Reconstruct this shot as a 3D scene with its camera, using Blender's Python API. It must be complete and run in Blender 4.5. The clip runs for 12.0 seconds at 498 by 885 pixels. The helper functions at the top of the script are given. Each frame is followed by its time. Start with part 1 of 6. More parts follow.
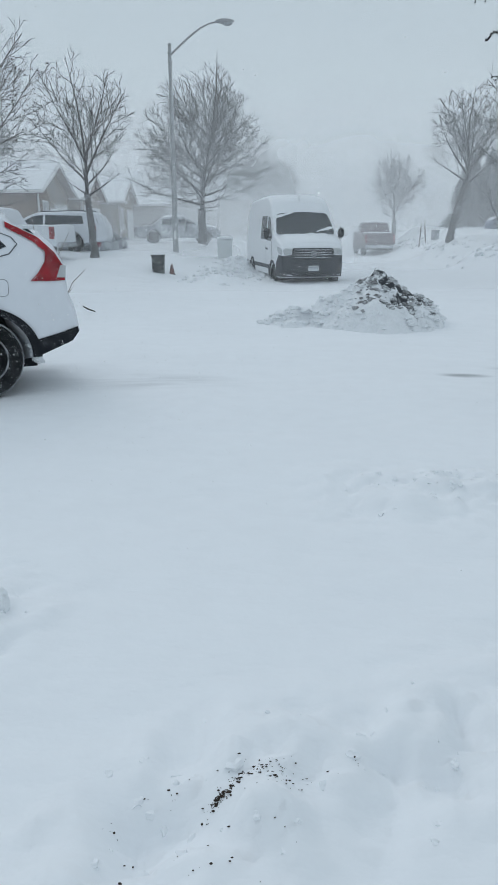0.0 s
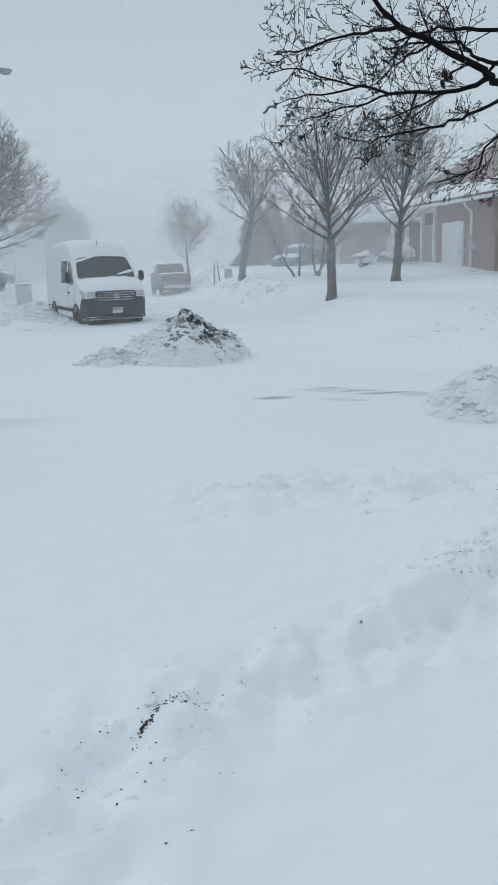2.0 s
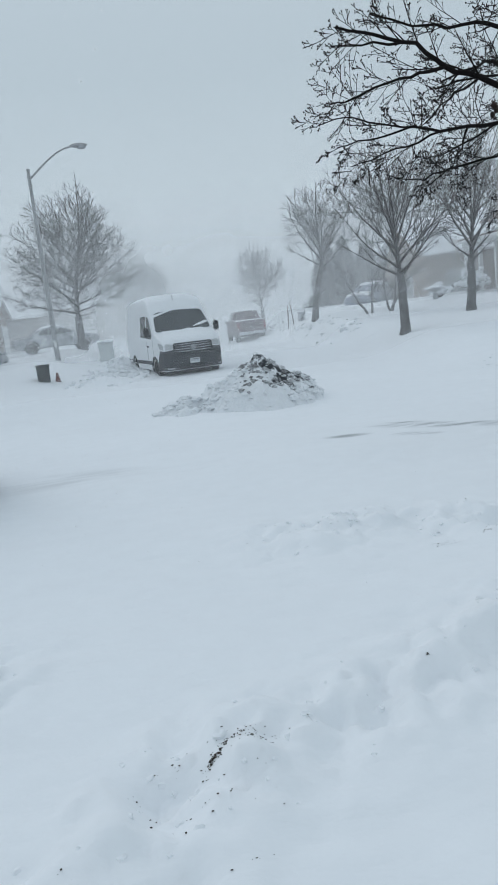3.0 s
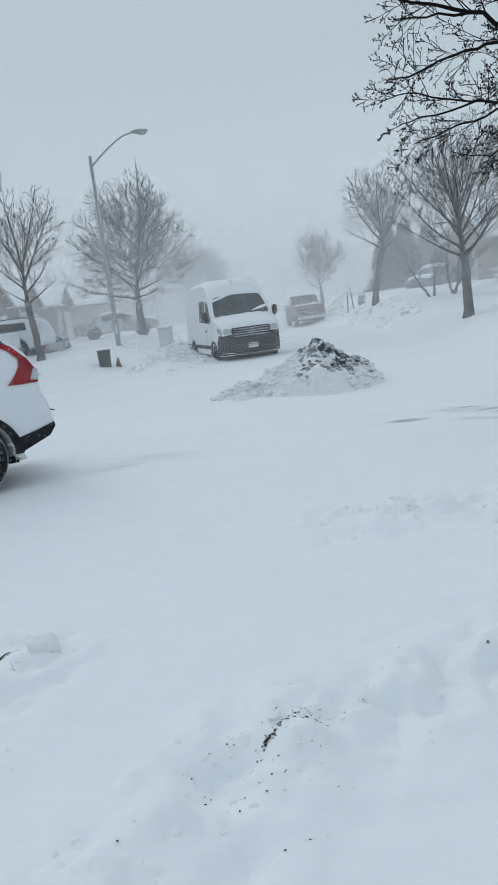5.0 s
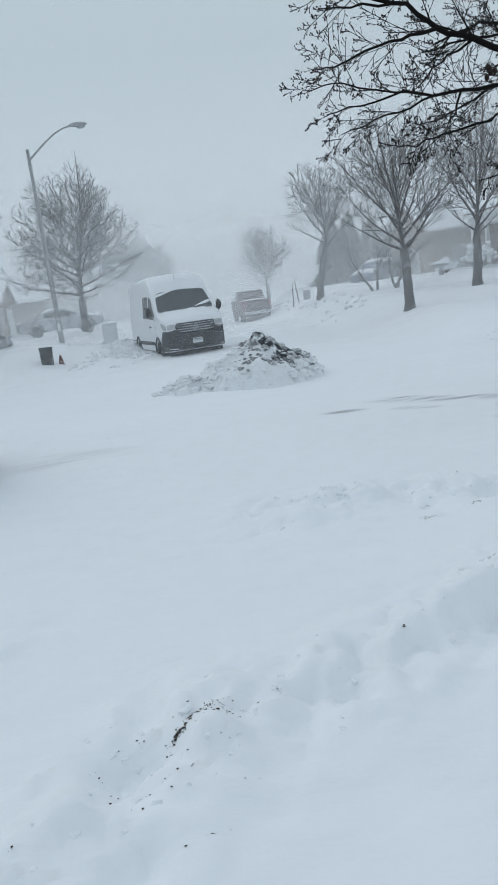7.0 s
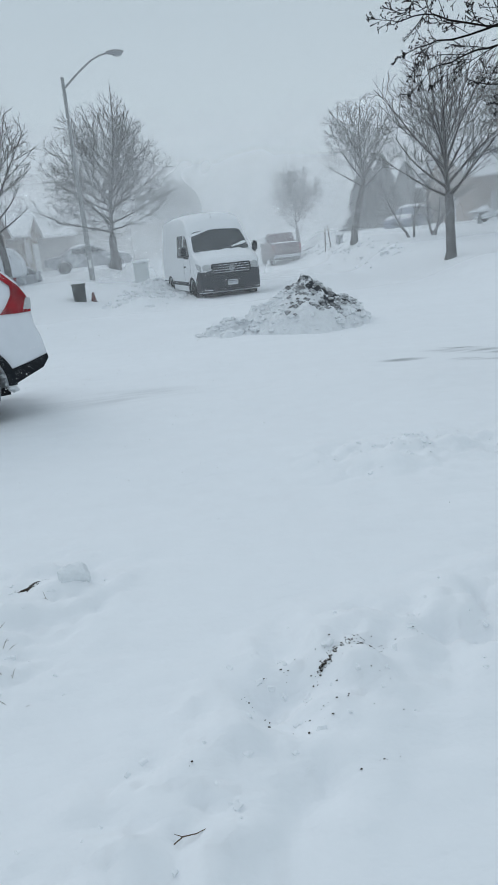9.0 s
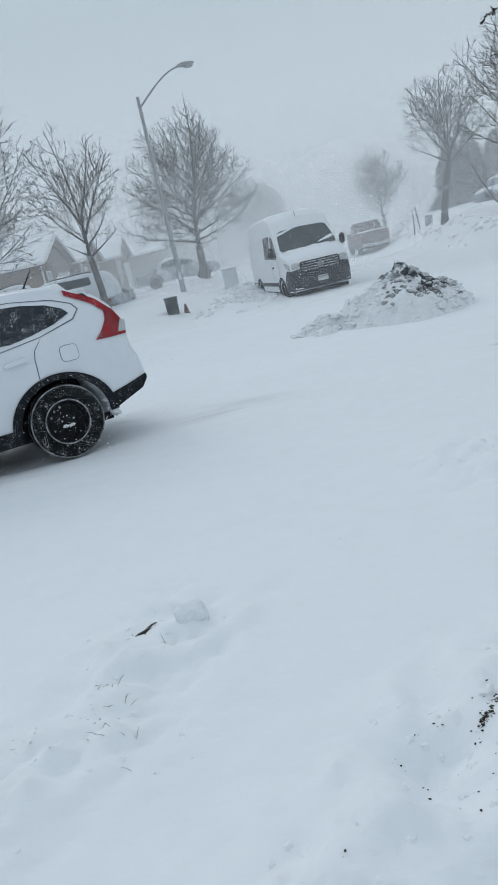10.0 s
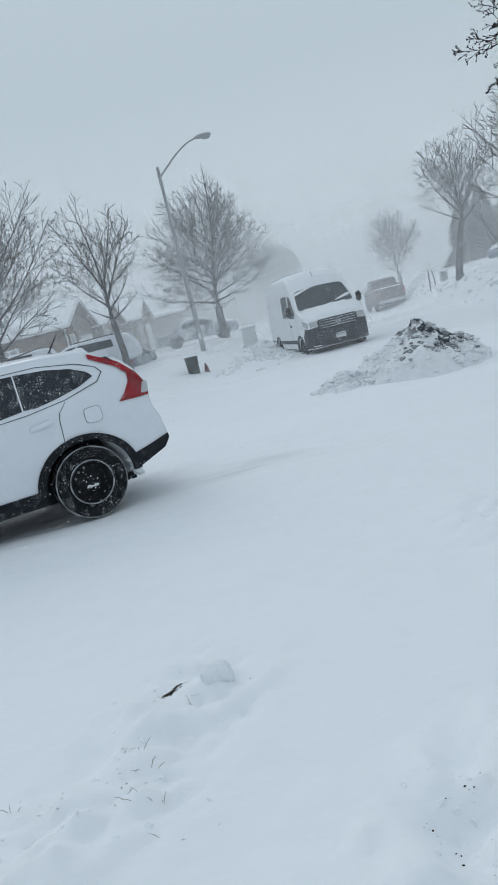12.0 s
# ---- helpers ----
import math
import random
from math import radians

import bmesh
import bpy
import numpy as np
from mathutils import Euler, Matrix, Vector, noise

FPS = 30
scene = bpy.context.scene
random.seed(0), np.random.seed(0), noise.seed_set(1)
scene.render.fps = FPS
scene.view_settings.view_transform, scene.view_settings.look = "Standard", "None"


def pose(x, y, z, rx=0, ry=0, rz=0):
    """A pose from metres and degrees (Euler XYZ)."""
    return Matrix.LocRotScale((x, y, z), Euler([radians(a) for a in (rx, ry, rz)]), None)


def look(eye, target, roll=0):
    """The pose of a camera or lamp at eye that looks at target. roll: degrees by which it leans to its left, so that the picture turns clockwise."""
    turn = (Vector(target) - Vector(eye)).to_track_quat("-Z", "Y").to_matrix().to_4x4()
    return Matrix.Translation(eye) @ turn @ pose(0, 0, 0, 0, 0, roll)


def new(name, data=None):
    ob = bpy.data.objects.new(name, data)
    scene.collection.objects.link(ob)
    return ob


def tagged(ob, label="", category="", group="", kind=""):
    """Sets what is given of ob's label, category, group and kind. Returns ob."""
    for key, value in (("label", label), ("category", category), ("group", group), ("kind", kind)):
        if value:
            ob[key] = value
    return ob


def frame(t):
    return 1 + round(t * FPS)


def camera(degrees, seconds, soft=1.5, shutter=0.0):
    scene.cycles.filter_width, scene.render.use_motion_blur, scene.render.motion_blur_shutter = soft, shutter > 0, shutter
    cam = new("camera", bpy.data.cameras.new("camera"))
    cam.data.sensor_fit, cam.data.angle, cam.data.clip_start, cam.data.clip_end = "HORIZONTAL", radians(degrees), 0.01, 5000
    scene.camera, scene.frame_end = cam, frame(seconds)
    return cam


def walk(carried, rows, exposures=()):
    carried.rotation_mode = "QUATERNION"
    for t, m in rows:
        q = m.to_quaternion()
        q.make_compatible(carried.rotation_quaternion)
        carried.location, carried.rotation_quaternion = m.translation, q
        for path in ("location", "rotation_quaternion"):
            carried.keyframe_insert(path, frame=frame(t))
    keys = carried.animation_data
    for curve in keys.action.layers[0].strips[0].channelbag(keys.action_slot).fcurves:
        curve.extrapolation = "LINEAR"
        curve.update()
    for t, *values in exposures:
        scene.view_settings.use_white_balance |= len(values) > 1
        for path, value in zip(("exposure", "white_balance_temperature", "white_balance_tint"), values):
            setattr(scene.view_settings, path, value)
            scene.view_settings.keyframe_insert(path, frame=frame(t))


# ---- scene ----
cam = camera(38.0, 12.0)
PATH = [
    (0, (-0.062, -0.262, 1.355), (-0.051, 1.658, 0.794), -0.3),
    (0.5, (-0.034, -0.486, 1.311), (0.217, 1.406, 0.713), 0.2),
    (1, (0.038, -0.69, 1.337), (0.545, 1.155, 0.753), -0.2),
    (1.5, (-0.069, -0.752, 1.397), (0.526, 1.083, 0.869), -1.3),
    (2, (-0.312, -0.789, 1.388), (0.211, 1.083, 0.919), -2.1),
    (2.5, (-0.315, -0.879, 1.39), (0.129, 1.029, 0.987), -3.9),
    (3, (-0.231, -0.922, 1.398), (0.08, 1.024, 1.059), -6.7),
    (3.3, (-0.221, -0.921, 1.406), (-0.029, 1.046, 1.101), -8.4),
    (3.5, (-0.234, -0.911, 1.391), (-0.121, 1.065, 1.103), -8.9),
    (3.7, (-0.237, -0.928, 1.397), (-0.206, 1.052, 1.12), -9.5),
    (5.3, (-0.216, -0.887, 1.368), (0.028, 1.062, 0.991), -5.4),
    (5.5, (-0.186, -0.859, 1.351), (0.163, 1.072, 0.969), -4.9),
    (6, (-0.176, -0.856, 1.352), (0.269, 1.056, 0.971), -4.8),
    (6.5, (-0.113, -0.888, 1.343), (0.255, 1.041, 0.961), -6.4),
    (7, (-0.08, -0.879, 1.324), (0.198, 1.064, 0.937), -7.7),
    (7.2, (-0.083, -0.842, 1.335), (0.178, 1.102, 0.945), -7.7),
    (8.8, (-0.52, -0.791, 1.326), (-0.237, 1.116, 0.792), -4.8),
    (9, (-0.513, -0.823, 1.354), (-0.3, 1.094, 0.827), -5.8),
    (9.5, (-0.532, -0.735, 1.366), (-0.495, 1.202, 0.869), -9.7),
    (10, (-0.527, -0.541, 1.376), (-0.593, 1.397, 0.888), -12.9),
    (10.5, (-0.605, -0.527, 1.388), (-0.593, 1.411, 0.896), -13.0),
    (11, (-0.608, -0.552, 1.423), (-0.471, 1.404, 1.029), -12.6),
    (11.5, (-0.556, -0.555, 1.418), (-0.411, 1.412, 1.082), -12.9),
    (12, (-0.526, -0.588, 1.4), (-0.614, 1.383, 1.073), -14.0),
]
walk(cam, [(t, look(eye, target, roll)) for t, eye, target, roll in PATH])

# ---- world and light: an overcast blizzard sky ----
world = bpy.data.worlds.new("overcast")
scene.world = world
world.use_nodes = True
wn, wl = world.node_tree.nodes, world.node_tree.links
wn.clear()
w_out, w_bg = wn.new("ShaderNodeOutputWorld"), wn.new("ShaderNodeBackground")
w_sky, w_tc, w_sep = wn.new("ShaderNodeTexSky"), wn.new("ShaderNodeTexCoord"), wn.new("ShaderNodeSeparateXYZ")
w_ramp, w_mix, w_dim = wn.new("ShaderNodeValToRGB"), wn.new("ShaderNodeMixRGB"), wn.new("ShaderNodeMixRGB")
w_sky.sky_type, w_sky.sun_disc = "NISHITA", False
w_sky.sun_elevation, w_sky.sun_rotation = radians(38), radians(150)
w_dim.blend_type, w_dim.inputs[0].default_value, w_dim.inputs[2].default_value = "MULTIPLY", 1.0, (0.08, 0.08, 0.08, 1)
ramp = w_ramp.color_ramp
ramp.elements[0].position, ramp.elements[0].color = 0.0, (0.575, 0.665, 0.73, 1)
ramp.elements[1].position, ramp.elements[1].color = 1.0, (0.60, 0.70, 0.79, 1)
e = ramp.elements.new(0.30)
e.color = (0.49, 0.585, 0.65, 1)
e = ramp.elements.new(0.08)
e.color = (0.56, 0.65, 0.715, 1)
wl.new(w_tc.outputs["Generated"], w_sep.inputs[0])
wl.new(w_sep.outputs["Z"], w_ramp.inputs[0])
wl.new(w_sky.outputs[0], w_dim.inputs[1])
w_mix.inputs[0].default_value = 0.94
wl.new(w_dim.outputs[0], w_mix.inputs[1])
wl.new(w_ramp.outputs[0], w_mix.inputs[2])
wl.new(w_mix.outputs[0], w_bg.inputs[0])
w_bg.inputs[1].default_value = 1.0
wl.new(w_bg.outputs[0], w_out.inputs[0])

sun_data = bpy.data.lights.new("sun", "SUN")
sun_data.energy, sun_data.angle, sun_data.color = 0.5, radians(30), (0.98, 0.98, 1.0)
sun = new("sun", sun_data)
sun.matrix_world = look((-7, 12, 9), (0, 0, 0))


# ---- materials ----
def material(name, colour, rough=0.7, metal=0.0, vary=0.12, scale=6.0, bump=0.0, bump_scale=40.0, dust=0.0, dust_scale=60.0, second=None, spec=0.3, emit=None, stretch=(1, 1, 1)):
    """A procedural surface: two scales of colour variation, fine relief and clinging wind-blown snow."""
    m = bpy.data.materials.new(name)
    m.use_nodes = True
    n, l = m.node_tree.nodes, m.node_tree.links
    b = n["Principled BSDF"]
    tc, mp = n.new("ShaderNodeTexCoord"), n.new("ShaderNodeMapping")
    mp.inputs["Scale"].default_value = stretch
    l.new(tc.outputs["Object"], mp.inputs[0])
    big, small = n.new("ShaderNodeTexNoise"), n.new("ShaderNodeTexNoise")
    big.inputs["Scale"].default_value, big.inputs["Detail"].default_value = scale, 4
    small.inputs["Scale"].default_value, small.inputs["Detail"].default_value = scale * 9, 3
    l.new(mp.outputs[0], big.inputs[0])
    l.new(mp.outputs[0], small.inputs[0])
    add = n.new("ShaderNodeMath")
    add.operation = "ADD"
    l.new(big.outputs[0], add.inputs[0])
    l.new(small.outputs[0], add.inputs[1])
    rmp = n.new("ShaderNodeMapRange")
    rmp.inputs[1].default_value, rmp.inputs[2].default_value = 0.7, 1.3
    l.new(add.outputs[0], rmp.inputs[0])
    mix = n.new("ShaderNodeMixRGB")
    c2 = second or tuple(c * (1 - vary * 2) for c in colour)
    mix.inputs[1].default_value, mix.inputs[2].default_value = (*colour, 1), (*c2, 1)
    l.new(rmp.outputs[0], mix.inputs[0])
    col = mix.outputs[0]
    b.inputs["Roughness"].default_value, b.inputs["Metallic"].default_value = rough, metal
    b.inputs["Specular IOR Level"].default_value = spec
    if dust:
        d1, d2, dm, dr, dmix = n.new("ShaderNodeTexNoise"), n.new("ShaderNodeTexNoise"), n.new("ShaderNodeMath"), n.new("ShaderNodeMapRange"), n.new("ShaderNodeMixRGB")
        d1.inputs["Scale"].default_value, d1.inputs["Detail"].default_value = dust_scale, 2
        d2.inputs["Scale"].default_value, d2.inputs["Detail"].default_value = dust_scale / 11, 3
        l.new(tc.outputs["Object"], d1.inputs[0])
        l.new(tc.outputs["Object"], d2.inputs[0])
        d1.inputs["Roughness"].default_value = 0.75
        dm.operation, dm.inputs[1].default_value = "MULTIPLY_ADD", 1.25
        dw = n.new("ShaderNodeMath")
        dw.operation, dw.inputs[1].default_value = "MULTIPLY", 0.45
        l.new(d2.outputs[0], dw.inputs[0])
        l.new(d1.outputs[0], dm.inputs[0])
        l.new(dw.outputs[0], dm.inputs[2])
        edge = 1.21 - 0.62 * dust
        dr.inputs[1].default_value, dr.inputs[2].default_value = edge, edge + 0.14
        l.new(dm.outputs[0], dr.inputs[0])
        l.new(dr.outputs[0], dmix.inputs[0])
        l.new(col, dmix.inputs[1])
        dmix.inputs[2].default_value = (0.8, 0.83, 0.86, 1)
        col = dmix.outputs[0]
        rr = n.new("ShaderNodeMapRange")
        rr.inputs[3].default_value, rr.inputs[4].default_value = rough, 0.9
        l.new(dr.outputs[0], rr.inputs[0])
        l.new(rr.outputs[0], b.inputs["Roughness"])
    l.new(col, b.inputs["Base Color"])
    if bump:
        bt, bp = n.new("ShaderNodeTexNoise"), n.new("ShaderNodeBump")
        bt.inputs["Scale"].default_value, bt.inputs["Detail"].default_value = bump_scale, 5
        l.new(mp.outputs[0], bt.inputs[0])
        l.new(bt.outputs[0], bp.inputs["Height"])
        bp.inputs["Strength"].default_value, bp.inputs["Distance"].default_value = bump, 1.0 / bump_scale
        l.new(bp.outputs[0], b.inputs["Normal"])
    return m


SNOW = material("snow", (0.87, 0.89, 0.91), 0.95, vary=0.02, scale=1.5, bump=0.25, bump_scale=25, spec=0.1)
CRUST = material("crusted_snow", (0.86, 0.88, 0.9), 0.9, vary=0.05, scale=6, bump=0.5, bump_scale=30, spec=0.15)
DIRTY = material("dirty_snow", (0.72, 0.74, 0.76), 0.9, second=(0.07, 0.065, 0.06), scale=2.6, bump=0.6, bump_scale=18)
GRIT = material("grit", (0.07, 0.055, 0.045), 0.95, vary=0.3, scale=30)
ICE = material("hard_snow", (0.84, 0.87, 0.89), 0.85, vary=0.04, scale=8, bump=0.4, bump_scale=20)
PAINT = material("white_paint", (0.74, 0.77, 0.81), 0.22, vary=0.02, scale=1.2, dust=0.12, dust_scale=45, spec=0.5)
VANPAINT = material("van_white_paint", (0.8, 0.82, 0.84), 0.35, vary=0.02, scale=1, dust=0.45, dust_scale=30, spec=0.4)
REDPAINT = material("red_paint", (0.07, 0.02, 0.03), 0.4, vary=0.1, scale=2, dust=0.22, dust_scale=70, spec=0.5)
GREYPAINT = material("grey_paint", (0.17, 0.18, 0.2), 0.4, vary=0.06, scale=1, dust=0.6, dust_scale=20)
BLUEPAINT = material("blue_grey_paint", (0.14, 0.17, 0.24), 0.4, vary=0.06, scale=1, dust=0.4, dust_scale=20)
BLACK = material("black_plastic", (0.014, 0.016, 0.02), 0.6, vary=0.1, scale=8, dust=0.3, dust_scale=150, spec=0.12)
VANBLACK = material("snow_spattered_plastic", (0.026, 0.03, 0.038), 0.6, vary=0.1, scale=8, dust=0.3, dust_scale=70)
TYRE = material("tyre_rubber", (0.011, 0.012, 0.013), 0.85, vary=0.1, scale=10, dust=0.36, dust_scale=150, bump=0.3, bump_scale=60, spec=0.1)
TYREFROST = material("packed_snow_on_rubber", (0.5, 0.53, 0.56), 0.9, second=(0.04, 0.04, 0.045), scale=11, bump=0.4, bump_scale=50)
STEEL = material("black_steel_wheel", (0.012, 0.013, 0.015), 0.5, vary=0.1, scale=8, dust=0.28, dust_scale=150, spec=0.15)
GLASS = material("tinted_glass", (0.02, 0.026, 0.034), 0.12, vary=0.1, scale=3, dust=0.36, dust_scale=120, spec=0.35)
WINDSHIELD = material("frosted_windshield", (0.03, 0.04, 0.045), 0.1, vary=0.1, scale=3, dust=0.26, dust_scale=26, spec=0.5)
REDLENS = material("red_lens", (0.4, 0.008, 0.018), 0.1, vary=0.38, scale=7, dust=0.32, dust_scale=160, spec=0.4)
CLEARLENS = material("clear_lens", (0.5, 0.52, 0.53), 0.12, vary=0.1, scale=20, dust=0.3, dust_scale=50, spec=0.6)
CHROME = material("chrome", (0.5, 0.52, 0.54), 0.25, metal=1.0, vary=0.05, dust=0.25, dust_scale=60)
SEAM = material("panel_seam", (0.14, 0.15, 0.165), 0.6, vary=0.1)
PLATE = material("licence_plate", (0.62, 0.64, 0.66), 0.5, vary=0.05, scale=20, dust=0.3, dust_scale=60)
INKBLUE = material("plate_ink", (0.36, 0.39, 0.45), 0.6)
BARK = material("wet_bark", (0.055, 0.048, 0.043), 0.9, vary=0.25, scale=9, bump=0.8, bump_scale=45, dust=0.2, dust_scale=22, stretch=(1, 1, 0.25))
# far bark and twigs: base colours lightened for haze, plus clinging snow
TRUNK = material("hazed_snowy_bark", (0.15, 0.145, 0.142), 0.9, vary=0.25, scale=9, bump=0.9, bump_scale=40, dust=0.42, dust_scale=40, stretch=(1, 1, 0.25))
TWIG = material("haze_greyed_twigs", (0.125, 0.12, 0.12), 0.9, vary=0.25, scale=9, dust=0.2, dust_scale=9)
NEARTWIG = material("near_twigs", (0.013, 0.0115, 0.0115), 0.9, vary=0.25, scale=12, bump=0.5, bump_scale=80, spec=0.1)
MOSSBARK = material("mossy_bark", (0.034, 0.028, 0.023), 0.9, second=(0.05, 0.06, 0.025), scale=5, bump=0.8, bump_scale=60)
DRYLEAF = material("dry_leaf", (0.03, 0.02, 0.018), 0.9, vary=0.3, scale=20)
NEEDLE = material("spruce_needles", (0.035, 0.05, 0.042), 0.9, vary=0.3, scale=4, dust=0.34, dust_scale=5)
GALV = material("galvanised_steel", (0.36, 0.375, 0.385), 0.55, metal=0.2, vary=0.12, scale=5, dust=0.2, dust_scale=14)
CONCRETE = material("concrete_pole", (0.34, 0.355, 0.36), 0.85, vary=0.15, scale=4, bump=0.3, bump_scale=60, dust=0.26, dust_scale=9, stretch=(1, 1, 0.3))
LENS = material("lamp_lens", (0.36, 0.38, 0.4), 0.25, vary=0.05, spec=0.5)
SHINGLE = material("brown_shingle", (0.24, 0.17, 0.155), 0.95, vary=0.16, scale=3, bump=0.5, bump_scale=14, dust=0.34, dust_scale=9)
TRIM = material("white_trim", (0.76, 0.77, 0.77), 0.6, vary=0.04, scale=3)
DOORWHITE = material("white_door_paint", (0.72, 0.74, 0.74), 0.5, vary=0.03, scale=2)
PANE = material("window_pane", (0.04, 0.05, 0.06), 0.08, vary=0.1, scale=2, dust=0.25, dust_scale=10, spec=0.5)
CURTAIN = material("curtained_pane", (0.42, 0.44, 0.45), 0.35, vary=0.08, scale=3, spec=0.5)
BINGREEN = material("dark_green_bin", (0.022, 0.032, 0.03), 0.6, vary=0.1, scale=6, dust=0.44, dust_scale=42)
REDMARK = material("red_marker", (0.15, 0.05, 0.04), 0.7, vary=0.1, dust=0.45, dust_scale=40)
UTILITY = material("utility_cabinet_paint", (0.7, 0.73, 0.73), 0.7, vary=0.05, scale=4, dust=0.4, dust_scale=14)
WOOD = material("weathered_stake", (0.16, 0.12, 0.09), 0.9, vary=0.2, scale=9)
STRAW = material("dead_grass", (0.24, 0.19, 0.13), 0.9, vary=0.25, scale=20)


def brick_material(name, brick, other, mortar):
    """Coursed brick for far-off walls; snow specks from the plain surface beneath also pale it for haze."""
    m = material(name, brick, 0.95, vary=0.1, scale=3, dust=0.26, dust_scale=16)
    n, l = m.node_tree.nodes, m.node_tree.links
    tc, mp, bt = n.new("ShaderNodeTexCoord"), n.new("ShaderNodeMapping"), n.new("ShaderNodeTexBrick")
    sep, add, com = n.new("ShaderNodeSeparateXYZ"), n.new("ShaderNodeMath"), n.new("ShaderNodeCombineXYZ")
    l.new(tc.outputs["Object"], sep.inputs[0])
    l.new(sep.outputs["X"], add.inputs[0])
    l.new(sep.outputs["Y"], add.inputs[1])
    l.new(add.outputs[0], com.inputs[0])
    l.new(sep.outputs["Z"], com.inputs[1])
    l.new(com.outputs[0], bt.inputs[0])
    bt.inputs["Color1"].default_value, bt.inputs["Color2"].default_value, bt.inputs["Mortar"].default_value = (*brick, 1), (*other, 1), (*mortar, 1)
    bt.inputs["Scale"].default_value, bt.inputs["Brick Width"].default_value, bt.inputs["Row Height"].default_value, bt.inputs["Mortar Size"].default_value = 1.0, 0.22, 0.075, 0.008
    mixes = [k for k in n if k.type == "MIX_RGB"]
    l.new(bt.outputs[0], mixes[0].inputs[1])
    mixes[0].inputs[2].default_value = (*[c * 0.8 for c in brick], 1)
    return m


BRICK = brick_material("red_brown_brick", (0.27, 0.17, 0.15), (0.31, 0.2, 0.175), (0.38, 0.35, 0.34))
TANBRICK = brick_material("tan_brick", (0.27, 0.2, 0.16), (0.22, 0.16, 0.13), (0.36, 0.33, 0.3))


def ground_material():
    """Drifted snow, worn thin to icy asphalt where the wind scours the road, and greyer by the car."""
    m = material("drifted_snow", (0.87, 0.89, 0.91), 0.95, vary=0.015, scale=0.6, spec=0.1)
    n, l = m.node_tree.nodes, m.node_tree.links
    b = n["Principled BSDF"]
    src = b.inputs["Base Color"].links[0].from_socket
    tc = n.new("ShaderNodeTexCoord")
    total = None
    # scoured places, last a grey patch by the car: x, y, half length, half width, strength, turn
    for x, y, a, c, power, turn in ((3.25, 6.85, 0.8, 0.2, 0.75, -42), (2.17, 6.95, 0.26, 0.12, 0.75, -10), (3.05, 7.35, 0.3, 0.1, 0.6, -42), (2.8, 6.43, 0.26, 0.12, 0.65, -32), (-1.0, 6.75, 0.9, 0.4, 0.22, -3)):
        mp, ln, mr = n.new("ShaderNodeMapping"), n.new("ShaderNodeVectorMath"), n.new("ShaderNodeMapRange")
        mp.vector_type = "TEXTURE"
        mp.inputs["Location"].default_value, mp.inputs["Scale"].default_value = (x, y, 0), (a, c, 1000)
        mp.inputs["Rotation"].default_value = (0, 0, radians(turn))
        l.new(tc.outputs["Object"], mp.inputs[0])
        ln.operation = "LENGTH"
        l.new(mp.outputs[0], ln.inputs[0])
        mr.interpolation_type = "SMOOTHSTEP"
        mr.inputs[1].default_value, mr.inputs[2].default_value, mr.inputs[3].default_value, mr.inputs[4].default_value = 0.25, 1.35, power, 0
        l.new(ln.outputs["Value"], mr.inputs[0])
        if total is None:
            total = mr.outputs[0]
        else:
            mx = n.new("ShaderNodeMath")
            mx.operation = "MAXIMUM"
            l.new(total, mx.inputs[0])
            l.new(mr.outputs[0], mx.inputs[1])
            total = mx.outputs[0]
    mp, ns, mr, mul, mix = n.new("ShaderNodeMapping"), n.new("ShaderNodeTexNoise"), n.new("ShaderNodeMapRange"), n.new("ShaderNodeMath"), n.new("ShaderNodeMixRGB")
    mp.inputs["Scale"].default_value = (0.7, 2.6, 1)
    l.new(tc.outputs["Object"], mp.inputs[0])
    l.new(mp.outputs[0], ns.inputs[0])
    ns.inputs["Scale"].default_value, ns.inputs["Detail"].default_value = 1.6, 5
    mr.inputs[1].default_value, mr.inputs[2].default_value = 0.38, 0.62
    l.new(ns.outputs[0], mr.inputs[0])
    mul.operation = "MULTIPLY"
    l.new(mr.outputs[0], mul.inputs[0])
    l.new(total, mul.inputs[1])
    l.new(mul.outputs[0], mix.inputs[0])
    l.new(src, mix.inputs[1])
    mix.inputs[2].default_value = (0.22, 0.235, 0.245, 1)
    l.new(mix.outputs[0], b.inputs["Base Color"])
    # wind ripples and grain
    r1, r2, ad, bp = n.new("ShaderNodeTexNoise"), n.new("ShaderNodeTexNoise"), n.new("ShaderNodeMath"), n.new("ShaderNodeBump")
    mp2 = n.new("ShaderNodeMapping")
    mp2.inputs["Scale"].default_value, mp2.inputs["Rotation"].default_value = (1, 2.2, 1), (0, 0, radians(20))
    l.new(tc.outputs["Object"], mp2.inputs[0])
    l.new(mp2.outputs[0], r1.inputs[0])
    r1.inputs["Scale"].default_value, r1.inputs["Detail"].default_value = 1.3, 6
    r2.inputs["Scale"].default_value, r2.inputs["Detail"].default_value = 60, 3
    l.new(tc.outputs["Object"], r2.inputs[0])
    ad.operation = "MULTIPLY_ADD"
    ad.inputs[1].default_value = 0.02
    l.new(r2.outputs[0], ad.inputs[0])
    l.new(r1.outputs[0], ad.inputs[2])
    l.new(ad.outputs[0], bp.inputs["Height"])
    bp.inputs["Strength"].default_value, bp.inputs["Distance"].default_value = 0.35, 0.12
    l.new(bp.outputs[0], b.inputs["Normal"])
    return m


GROUND = ground_material()


